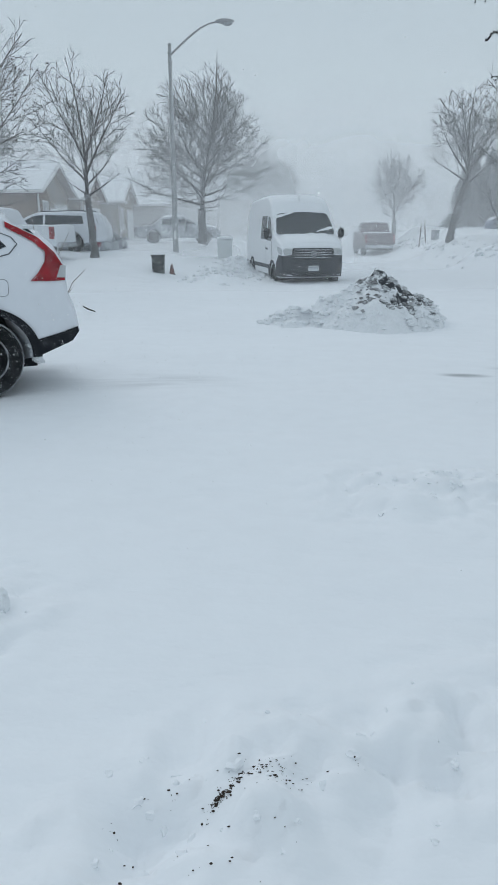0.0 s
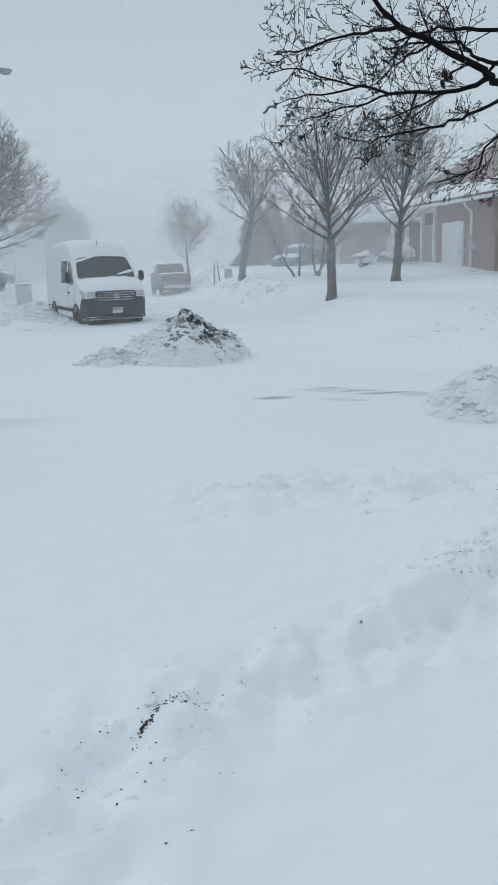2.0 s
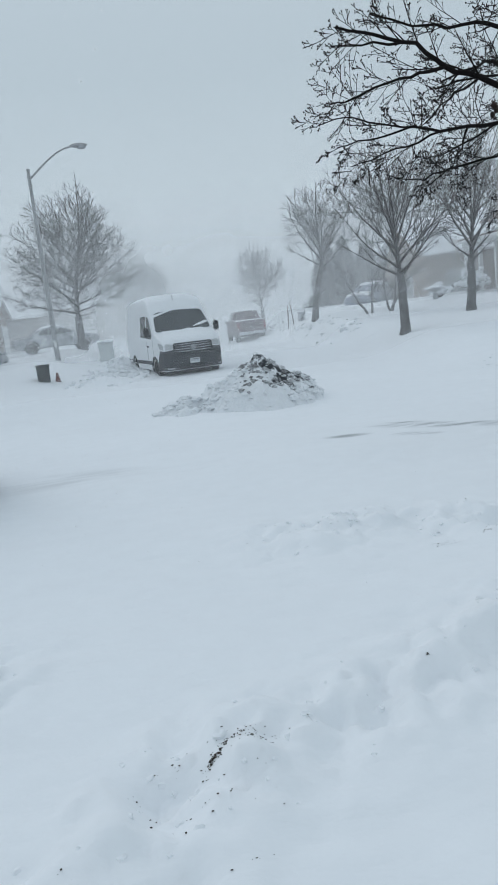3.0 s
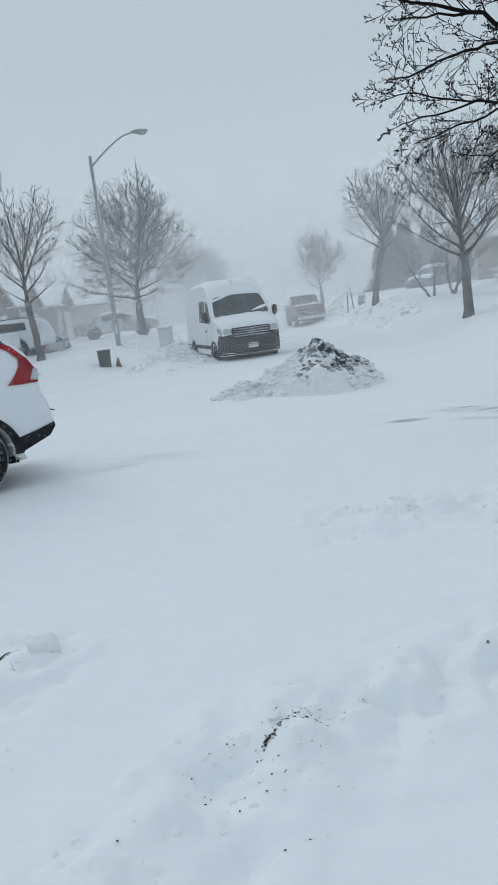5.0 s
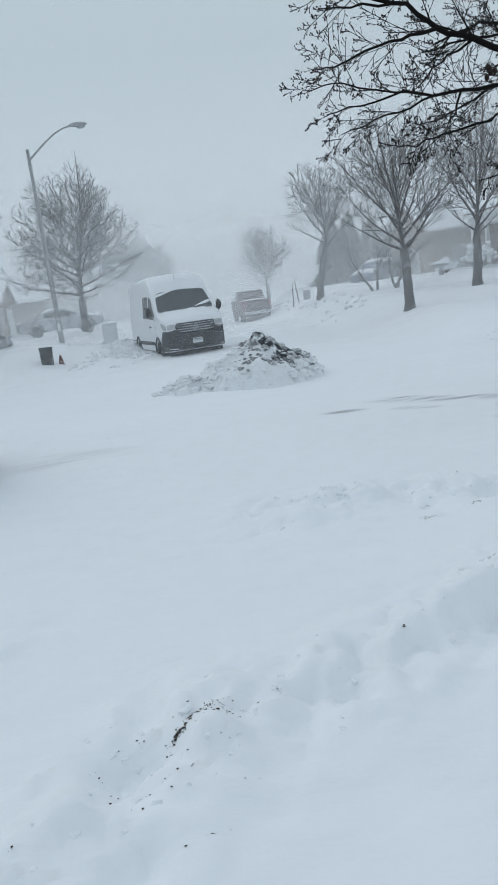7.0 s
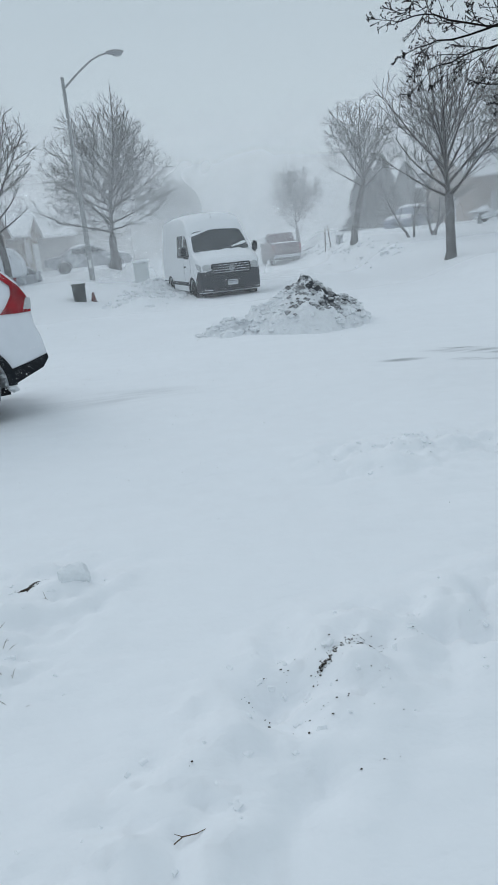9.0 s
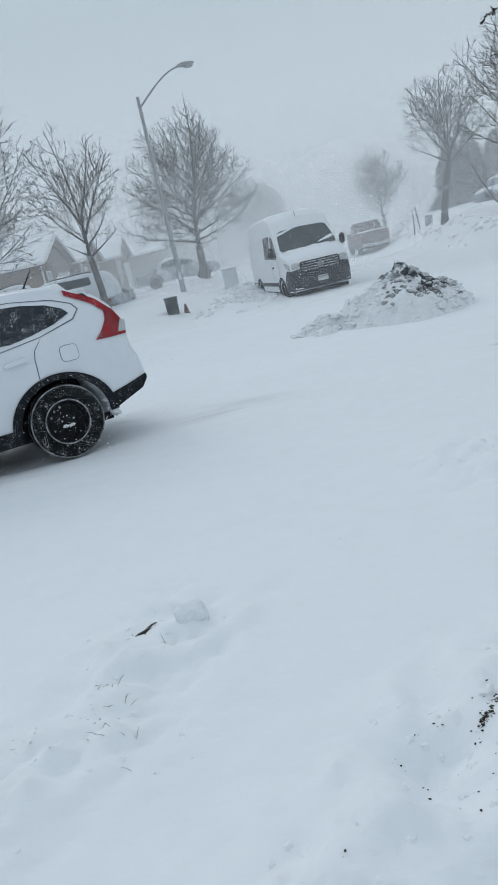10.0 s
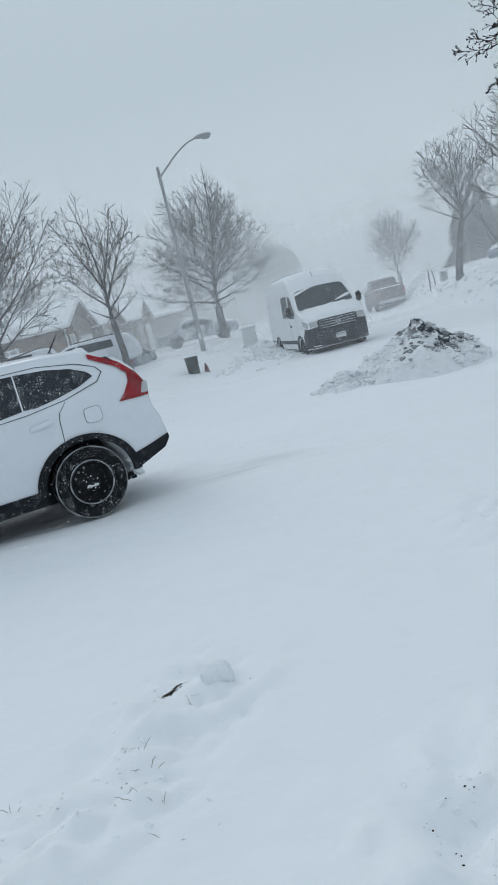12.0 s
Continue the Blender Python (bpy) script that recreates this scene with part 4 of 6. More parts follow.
        # fuel flap and seams
        fl = [(-0.175 + 0.085 * math.copysign(abs(math.cos(a)) ** 0.5, math.cos(a)), 0.985 + 0.078 * math.copysign(abs(math.sin(a)) ** 0.5, math.sin(a))) for a in np.linspace(0, 2 * math.pi, 25)[:-1]]
        if sgn > 0:
            inner = [(-0.175 + (x + 0.175) * 0.955, 0.985 + (z - 0.985) * 0.955) for x, z in fl]
            part("fuel_flap_gap", body.side(fl, sgn, 0.002, cx, cz), SEAM, car)
            part("fuel_flap", body.side(inner, sgn, 0.004, cx, cz), PAINT, car, "rounded white fuel flap")
        for x0 in (0.14, 1.0):
            part("door_seam", body.side([(x0 - 0.1, 1.17), (x0 - 0.094, 1.17), (x0 - 0.016, 1.08), (x0 + 0.004, 1.0), (x0 + 0.012, 0.78), (x0 + 0.005, 0.78), (x0 - 0.004, 1.0), (x0 - 0.024, 1.08)], sgn, 0.003, (), cz), SEAM, car)
            hx = x0 + 0.17
            bm = body.side([(hx - 0.1, 1.005), (hx + 0.1, 0.985), (hx + 0.11, 1.005), (hx + 0.09, 1.025), (hx - 0.09, 1.048), (hx - 0.105, 1.03)], sgn, 0.035, (), (), 0.01)
            part("door_handle", bm, PAINT, car)
            part("handle_cup", body.side([(hx + 0.06 * math.cos(a) - 0.01, 0.995 + 0.045 * math.sin(a)) for a in np.linspace(0, 6.2, 16)], sgn, 0.004), PAINT, car)
    part("rear_bumper_valance", body.end([(-0.75, 0.42), (0.75, 0.42), (0.78, 0.56), (-0.78, 0.56)], False, 0.01), BLACK, car)
    part("rear_window", body.end([(-0.55, 1.2), (0.55, 1.2), (0.5, 1.5), (-0.5, 1.5)], False, 0.006), GLASS, car)
    part("windscreen", body.end([(-0.68, 1.2), (0.68, 1.2), (0.55, 1.54), (-0.55, 1.54)], True, 0.006), WINDSHIELD, car)
    bm = lathe([(0.0, 0.0), (0.06, 0.0), (0.05, 0.02), (0.0, 0.03)], 16)
    bmesh.ops.rotate(bm, verts=bm.verts, matrix=Matrix.Rotation(radians(90), 3, "X"))
    bmesh.ops.translate(bm, verts=bm.verts, vec=(-0.1, 0, 1.65))
    ant = part("aerial_base", bm, BLACK, car)
    part("aerial", tube([(-0.1, 0, 1.65), (-0.18, 0, 1.77), (-0.235, 0, 1.85)], [0.012, 0.007, 0.004], 8), BLACK, car, "short black roof aerial")
    for x, y, s in ((0, 0.865, 1), (0, -0.865, -1), (2.62, 0.865, 1), (2.62, -0.865, -1)):
        wheel(car, x, y, s, 0.345, 0.22, detail=(s > 0))
    part("underbody", box(-0.55, -0.6, 0.2, 3.2, 0.6, 0.62, 0.04), BLACK, car)
    for x in (0.0, 2.62):
        for s in (1, -1):
            bm = lathe([(0.02, 0.6), (0.452, 0.6), (0.452, 0.84), (0.436, 0.84), (0.436, 0.62), (0.02, 0.62)], 36)
            for v in bm.verts:
                v.co = Vector((v.co.x + x, v.co.y * s, v.co.z + 0.34))
            bmesh.ops.delete(bm, geom=[v for v in bm.verts if v.co.z < 0.3], context="VERTS")
            part("wheel_well", bm, BLACK, car, "dark wheel well liner")
    # ice hanging behind the rear wheel
    bm = Heap()
    rng = random.Random(8)
    for q in range(34):
        t = rng.random()
        lump(bm, (-0.41 - 0.08 * t + rng.gauss(0, 0.018), 0.78 + rng.gauss(0, 0.03), 0.5 - 0.24 * t + rng.gauss(0, 0.015)), [rng.uniform(0.012, 0.032) for _ in range(3)], 0.7, 2, q)
    part("mud_flap_ice", bm, CRUST, car, "frozen slush hanging behind the wheel")
    bm = Heap()
    rng = random.Random(3)
    for q in range(26):
        t = rng.random()
        lump(bm, (-0.5 - 0.3 * t, 0.80 - 0.1 * t, 0.37 + 0.09 * t + rng.uniform(-0.02, 0.02)), (0.025, 0.02, 0.022), 0.5, 1, q)
    part("bumper_ice", bm, TYREFROST, car, "ice crumbs clinging to the bumper")
    # the body rides low on its springs, settled over the wheels
    for ob in car.children:
        if ob.type == "MESH":
            for v in ob.data.vertices:
                if v.co.z > 0.34:
                    v.co.z = 0.34 + (v.co.z - 0.34) * 0.945
    return car


hatch_suv()


def cargo_van():
    """The tall van that faces the drive, its nose caked with snow; origin amid its wheels."""
    van = thing("cargo_van", Matrix.Translation((1.5, 24.3, -0.29)) @ Matrix.Rotation(radians(-81.5), 4, "Z"), "white high-roof cargo van with a snow-spattered black nose", "van")
    out = [(-2.95, 0.45), (-2.97, 0.8), (-2.96, 1.5), (-2.9, 2.28), (-2.78, 2.55), (-2.5, 2.63), (-1.0, 2.65), (0.4, 2.64), (0.9, 2.57), (1.18, 2.41), (1.55, 2.02), (1.98, 1.58), (2.1, 1.5), (2.5, 1.38), (2.78, 1.26), (2.88, 1.14), (2.93, 0.9), (2.95, 0.65), (2.93, 0.42), (2.85, 0.33), (2.5, 0.33)]
    low = arch(1.95, 0.43, 0.33) + [(1.4, 0.33), (0, 0.33), (-1.1, 0.33)] + arch(-1.72, 0.43, 0.33) + [(-2.3, 0.36)]

    def lean(x, z):
        s = 1.0 - 0.025 * max(0, (0.7 - z) / 0.4)
        if z > 1.3:
            s = 1.0 - 0.095 * (z - 1.3)
        if x > 1.9:
            s *= 1 - 0.13 * ((x - 1.9) / 1.05) ** 2
        return s

    body = Body(out + low, 1.01, lean, bulge=0.13, r=0.06)
    cx = [-2.5, -1.5, -0.5, 0.5, 1.0, 1.4, 1.9, 2.3, 2.7]
    cz = [0.5, 0.7, 0.95, 1.15, 1.3, 1.5, 1.75, 2.0, 2.25, 2.4]
    part("body", body.loft(cx, cz), VANPAINT, van, "white paint under a skin of snow")
    ycut = [(1, v) for v in (-0.8, -0.5, -0.2, 0.2, 0.5, 0.8)] + [(2, v) for v in (0.5, 0.65, 0.8, 0.95, 1.1, 1.2, 1.6, 1.8, 2.0, 2.2)]
    part("front_bumper", body.end([(-0.86, 0.36), (0.86, 0.36), (0.89, 0.6), (0.88, 0.95), (0.66, 0.98), (-0.66, 0.98), (-0.88, 0.95), (-0.89, 0.6)], True, 0.02, 0.1, ycut), VANBLACK, van, "black bumper blasted with snow")
    part("grille", body.end([(-0.6, 0.84), (0.6, 0.84), (0.62, 1.1), (0.57, 1.17), (-0.57, 1.17), (-0.62, 1.1)], True, 0.028, 0.05, ycut), BLACK, van, "black radiator grille")
    for z in (0.91, 0.98, 1.05, 1.12):
        part("grille_bar", body.end([(-0.56, z - 0.012), (0.56, z - 0.012), (0.56, z + 0.012), (-0.56, z + 0.012)], True, 0.045, 0.02, ycut), GREYPAINT, van, "grille bar filmed with frost")
    x_n = body.end_x(1.0, True) + body.bulge
    bm = lathe([(0.0, 0.0), (0.07, 0.0), (0.078, 0.012), (0.09, 0.012), (0.095, 0.0)], 28)
    bmesh.ops.rotate(bm, verts=bm.verts, matrix=Matrix.Rotation(radians(-90), 3, "Z"))
    bmesh.ops.translate(bm, verts=bm.verts, vec=(x_n + 0.05, 0, 1.01))
    part("round_emblem", bm, CHROME, van, "plain round chrome emblem")
    plate_with_bars(van, body, True, 0.6, 0.0)
    part("lower_vent", body.end([(-0.5, 0.4), (0.5, 0.4), (0.46, 0.5), (-0.46, 0.5)], True, 0.03, 0.02, ycut), BLACK, van)
    for s in (1, -1):
        part("headlamp", body.end([(s * 0.64, 1.0), (s * 0.84, 0.99), (s * 0.86, 1.12), (s * 0.78, 1.17), (s * 0.6, 1.14)], True, 0.03, 0.05, ycut), CLEARLENS, van, "headlamp glazed with snow")
        part("headlamp_side", body.side([(2.84, 0.98), (2.86, 1.12), (2.66, 1.2), (2.5, 1.21), (2.6, 1.05)], s, 0.008, (), cz), CLEARLENS, van)
        part("bumper_side", body.side([(2.93, 0.36), (2.9, 0.95), (2.66, 0.98), (2.42, 0.72), (2.4, 0.36)], s, 0.01, cx, cz), VANBLACK, van)
        part("side_moulding", body.side([(-1.2, 0.36), (1.45, 0.36), (1.45, 0.66), (-1.2, 0.66)], s, 0.014, cx, cz), VANBLACK, van, "dark lower side cladding")
        part("rear_moulding", body.side([(-2.9, 0.46), (-2.25, 0.46), (-2.2, 0.66), (-2.9, 0.66)], s, 0.014, cx, cz), VANBLACK, van)
        part("rocker_panel", body.side([(-1.1, 0.37), (1.35, 0.37), (1.35, 0.54), (-1.1, 0.54)], s, 0.02, cx, cz), VANPAINT, van)
        for ax in (1.95, -1.72):
            ring = [(ax + 0.475 * math.cos(a), 0.34 + 0.47 * math.sin(a)) for a in np.linspace(0, math.pi, 18)] + [(ax + 0.42 * math.cos(a), 0.34 + 0.42 * math.sin(a)) for a in np.linspace(math.pi, 0, 18)]
            part("wheel_arch", body.side(ring, s, 0.016, cx, cz), VANBLACK, van)
        part("door_window", body.side([(1.72, 1.36), (1.78, 1.5), (1.42, 1.95), (1.22, 2.06), (1.0, 2.08), (0.98, 1.38)], s, 0.006, cx, cz), GLASS, van)
        part("side_window", body.side([(0.82, 1.4), (0.82, 2.1), (-0.1, 2.1), (-0.1, 1.42)], s, 0.006, cx, cz), GLASS, van)
        for x0 in (0.9, 1.88):
            part("door_seam", body.side([(x0, 0.68), (x0 + 0.012, 0.68), (x0 + 0.012, 1.35), (x0, 1.35)], s, 0.004, (), cz), SEAM, van)
        part("door_handle", body.side([(1.0, 1.1), (1.2, 1.1), (1.2, 1.15), (1.0, 1.15)], s, 0.03), BLACK, van)
        y = s * (body.flank(1.85, 1.5) + 0.16)
        mir = part("mirror", box(1.76, y - 0.085, 1.42, 1.88, y + 0.085, 1.74, 0.045), BLACK, van, "tall black door mirror")
        part("mirror_arm", cyl((1.8, s * 0.95, 1.45), (1.82, y, 1.5), 0.03, 0.03, 8), BLACK, mir)
    part("windscreen", body.end([(-0.86, 1.55), (-0.4, 1.53), (0.4, 1.53), (0.86, 1.55), (0.885, 1.62), (0.83, 1.95), (0.78, 2.12), (0.66, 2.17), (0, 2.2), (-0.66, 2.17), (-0.78, 2.12), (-0.83, 1.95), (-0.885, 1.62)], True, 0.01, 0.03, ycut), WINDSHIELD, van, "wide windscreen partly wiped by wind")
    # snow lodged on glass corners, hood and roof
    for s, (y0, z0) in ((1, (0.78, 1.6)), (-1, (-0.78, 2.05))):
        bm = Heap()
        for q in range(14):
            t = q / 13
            yy = y0 - s * 0.45 * t
            zz = z0 + (0.12 * (1 - t) if s > 0 else 0.1 * t)
            lump(bm, (body.end_x(min(zz, 2.3), True) + body.bulge * (1 - (yy / 1.0) ** 2), yy, zz), (0.05, 0.09, 0.07), 0.3, 1, q)
        part("windscreen_snow", bm, SNOW, van, "snow packed in the windscreen corner")
    part("hood_snow", body.snow(1.96, 2.84, 0.84, 0.06, 2.0), SNOW, van, "snow lying over the hood")
    part("roof_snow", body.snow(-2.8, 1.25, 0.86, 0.07, 5.0, 30), SNOW, van, "crusted snow on the roof")
    part("aerial", tube([(1.12, 0.0, 2.42), (1.1, 0, 2.5), (1.02, 0, 2.72)], [0.035, 0.012, 0.004], 8), BLACK, van, "short roof aerial")
    for x, y, s in ((1.95, 0.97, 1), (1.95, -0.97, -1), (-1.72, 0.97, 1), (-1.72, -0.97, -1)):
        wheel(van, x, y, s, 0.345, 0.24)
    part("underbody", box(-2.6, -0.85, 0.26, 2.7, 0.85, 0.6, 0.04), BLACK, van)


cargo_van()


def pickup():
    m = Matrix.Translation((8.15, 47.4, z_at(8.0, 46.0) - 0.02)) @ Matrix.Rotation(radians(88.5), 4, "Z")
    car = thing("pickup_truck", m, "dark red pickup truck coated with blown snow", "truck")
    out = [(-2.85, 0.55), (-2.88, 0.75), (-2.86, 1.27), (-2.8, 1.3), (-0.95, 1.31), (-0.9, 1.36), (-0.7, 1.84), (-0.5, 1.92), (0.6, 1.93), (0.85, 1.84), (1.45, 1.2), (2.5, 1.08), (2.78, 0.98), (2.85, 0.6), (2.75, 0.42), (2.4, 0.42)]
    low = arch(1.85, 0.44, 0.42) + [(1.2, 0.42), (-1.1, 0.42)] + arch(-1.75, 0.44, 0.42) + [(-2.3, 0.48)]

    def lean(x, z):
        s = 1.0 if z < 1.15 else 1.0 - 0.28 * (z - 1.15)
        return s * (1 - 0.1 * max(0, (abs(x) - 2.0) / 0.9) ** 2)

    body = Body(out + low, 0.97, lean, bulge=0.05, r=0.05)
    cx, cz = [-2.2, -1.0, 0, 1, 2], [0.6, 0.8, 1.0, 1.15, 1.4, 1.6]
    part("body", body.loft(cx, cz), REDPAINT, car, "dark red paint frosted with snow")
    part("tailgate", body.end([(-0.74, 0.72), (0.74, 0.72), (0.74, 1.22), (-0.74, 1.22)], False, 0.015, 0.03), REDPAINT, car)
    part("tailgate_handle", body.end([(-0.12, 0.95), (0.12, 0.95), (0.12, 1.02), (-0.12, 1.02)], False, 0.03, 0.02), BLACK, car)
    bmp = part("rear_bumper", box(-3.02, -0.86, 0.44, -2.86, 0.86, 0.62, 0.03), CHROME, car, "chrome rear bumper dusted with snow")
    part("licence_plate", box(-3.03, -0.15, 0.5, -3.015, 0.15, 0.6), PLATE, bmp)
    for s in (1, -1):
        part("tail_lamp", body.end([(s * 0.78, 0.76), (s * 0.9, 0.76), (s * 0.9, 1.2), (s * 0.78, 1.2)], False, 0.02, 0.04), REDLENS, car)
        part("door_window", body.side([(-0.62, 1.36), (-0.52, 1.78), (0.5, 1.82), (0.72, 1.74), (1.15, 1.3)], s, 0.006, cx, cz), GLASS, car)
        part("mirror", box(0.95, s * 0.98 - 0.02 + (0.0 if s > 0 else -0.16), 1.2, 1.07, s * 0.98 + 0.02 + (0.16 if s > 0 else 0), 1.36, 0.03), BLACK, car)
    part("rear_window", body.end([(-0.72, 1.38), (0.72, 1.38), (0.64, 1.8), (-0.64, 1.8)], False, 0.006, 0.02, [(2, 1.4), (2, 1.5)]), GLASS, car, "dark cab rear window")
    part("bed_snow", body.snow(-2.74, -1.0, 0.84, 0.05, 3.0), SNOW, car, "snow filling the cargo bed")
    part("roof_snow", body.snow(-0.5, 0.7, 0.66, 0.05, 7.0), SNOW, car, "snow on the cab roof")
    for x, y, s in ((1.85, 0.93, 1), (1.85, -0.93, -1), (-1.75, 0.93, 1), (-1.75, -0.93, -1)):
        wheel(car, x, y, s, 0.37, 0.24)
    part("underbody", box(-2.6, -0.6, 0.3, 2.5, 0.6, 0.7, 0.04), BLACK, car)


pickup()


def family_car(name, x, y, heading, paint, label, tall=1.65, long=4.7, snow=0.06, lamps=True, sunk=0.05, estate=True):
    """A parked car some way off, under snow."""
    car = thing(name, Matrix.Translation((x, y, z_at(x, y) - sunk)) @ Matrix.Rotation(radians(heading), 4, "Z"), label, "car")
    h, f = tall, long / 2
    if estate:
        out = [(-f + 0.1, 0.38), (-f, 0.55), (-f + 0.02, 0.95), (-f + 0.22, h - 0.22), (-f + 0.45, h - 0.04), (-f + 1.2, h), (0.25, h - 0.03), (0.6, h - 0.14), (1.15, 1.06), (f - 0.25, 0.92), (f - 0.04, 0.75), (f, 0.5), (f - 0.1, 0.32)]
    else:
        out = [(-f + 0.1, 0.36), (-f, 0.55), (-f + 0.02, 0.9), (-f + 0.85, 0.98), (-f + 1.45, h - 0.08), (-0.2, h), (0.3, h - 0.04), (1.1, 0.96), (f - 0.25, 0.84), (f - 0.04, 0.7), (f, 0.5), (f - 0.1, 0.3)]
    fa, ra = f - 0.9, -f + 0.95
    low = arch(fa, 0.41, 0.33) + [(0.5, 0.33), (-0.5, 0.33)] + arch(ra, 0.41, 0.33)

    def lean(x0, z):
        s = 1.0 if z < 1.0 else 1.0 - 0.36 * (z - 1.0)
        return s * (1 - 0.13 * max(0, (abs(x0) - f + 0.8) / 0.8) ** 2)

    body = Body(out + low, 0.92, lean, bulge=0.1, r=0.05)
    cx, cz = [-1.8, -1, -0.2, 0.6, 1.3], [0.5, 0.7, 0.9, 1.0, 1.2, 1.4]
    part("body", body.loft(cx, cz), paint, car)
    for s in (1, -1):
        b = -f + (0.42 if estate else 1.3)
        cutx = [b, b + 0.85, b + 0.91, 0.0, 0.06, 0.95]
        part("rear_side_window", body.side([(b + 0.08, 1.04), (b + 0.16, h - 0.16), (-0.12, h - 0.12), (-0.12, 1.02)], s, 0.006, cx, cz), GLASS, car)
        part("front_side_window", body.side([(-0.04, 1.02), (-0.04, h - 0.12), (0.3, h - 0.14), (0.55, h - 0.24), (0.98, 1.06)], s, 0.006, cx, cz), GLASS, car)
        if lamps:
            part("tail_lamp", body.side([(-f + 0.03, 0.8), (-f + 0.06, 1.02), (-f + 0.28, 1.0), (-f + 0.25, 0.82)], s, 0.01, cx, cz), REDLENS, car)
        part("mirror", box(0.85, s * 0.92 + (0 if s > 0 else -0.16), 1.0, 0.97, s * 0.92 + (0.16 if s > 0 else 0), 1.14, 0.03), paint, car)
    part("rear_window", body.end([(-0.6, 1.06), (0.6, 1.06), (0.52, h - 0.14), (-0.52, h - 0.14)], False, 0.006, 0.02, [(2, 1.2), (2, 1.35)]), GLASS, car)
    part("windscreen", body.end([(-0.66, 1.08), (0.66, 1.08), (0.56, h - 0.12), (-0.56, h - 0.12)], True, 0.006, 0.02, [(2, 1.2), (2, 1.35)]), WINDSHIELD, car)
    if snow:
        part("roof_snow", body.snow(-f + 0.4 if estate else -f + 1.5, 0.35, 0.72, snow, x), SNOW, car)
        part("hood_snow", body.snow(1.2, f - 0.15, 0.8, snow, y), SNOW, car)
    for x0 in (fa, ra):
        for s in (1, -1):
            wheel(car, x0, s * 0.88, s, 0.33, 0.2)
    return car


wagon = family_car("estate_car", -7.6, 29.6, 168, PAINT, "white estate car on a snowy drive across the street", 1.5, 4.4, 0.0)
for s in (1, -1):
    part("roof_rail", tube([(-1.7, s * 0.6, 1.48), (-1.6, s * 0.6, 1.53), (0.1, s * 0.6, 1.52), (0.3, s * 0.6, 1.45)], [0.02] * 4, 6), BLACK, wagon)
family_car("dark_hatchback", -6.25, 31.0, 80, GREYPAINT, "dark car behind the young tree, half under snow", 1.4, 3.8, 0.05, sunk=0.65)
family_car("silver_saloon", -3.8, 42.5, 10, GREYPAINT, "grey saloon car across the street, dim in the snow", 1.45, 4.7, 0.08, lamps=False, estate=False)
family_car("snowed_in_suv", 16.6, 46.0, 225, BLUEPAINT, "blue-grey car with a thick cap of snow on the drive", 1.65, 4.7, 0.15, sunk=0.45)


def white_pickup_tail():
    """The bed of a white pickup beside the estate car."""
    x, y = -7.15, 25.7
    car = thing("white_pickup", Matrix.Translation((x, y, z_at(x, y) - 0.1)) @ Matrix.Rotation(radians(172), 4, "Z"), "white pickup with a red tail lamp, parked across the street", "truck")
    out = [(-1.0, 0.5), (-1.02, 0.75), (-1.0, 1.12), (-0.95, 1.16), (0.7, 1.17), (0.78, 1.3), (0.95, 1.66), (1.2, 1.74), (2.1, 1.74), (2.4, 1.66), (2.95, 1.16), (3.9, 1.02), (4.15, 0.9), (4.2, 0.5), (4.0, 0.42)]
    low = arch(3.4, 0.42, 0.42) + [(2.5, 0.42), (0.8, 0.42)] + arch(0.05, 0.42, 0.42) + [(-0.6, 0.46)]
    body = Body(out + low, 0.93, lambda x0, z: 1.0 if z < 1.15 else 1.0 - 0.3 * (z - 1.15), bulge=0.05, r=0.05)
    cx, cz = [-0.5, 0.6, 1.6, 2.6, 3.4], [0.6, 0.8, 1.0, 1.15, 1.4, 1.6]
    part("body", body.loft(cx, cz), PAINT, car)
    for s in (1, -1):
        part("tail_lamp", body.side([(-0.99, 0.72), (-0.98, 1.1), (-0.8, 1.1), (-0.8, 0.72)], s, 0.01, cx, cz), REDLENS, car)
        part("door_window", body.side([(1.02, 1.25), (1.12, 1.62), (2.0, 1.64), (2.3, 1.56), (2.7, 1.24)], s, 0.006, cx, cz), GLASS, car)
    part("rear_bumper", box(-1.16, -0.82, 0.44, -1.0, 0.82, 0.6, 0.03), CHROME, car)
    for x0 in (0.05, 3.4):
        for s in (1, -1):
            wheel(car, x0, s * 0.89, s, 0.36, 0.22)


white_pickup_tail()


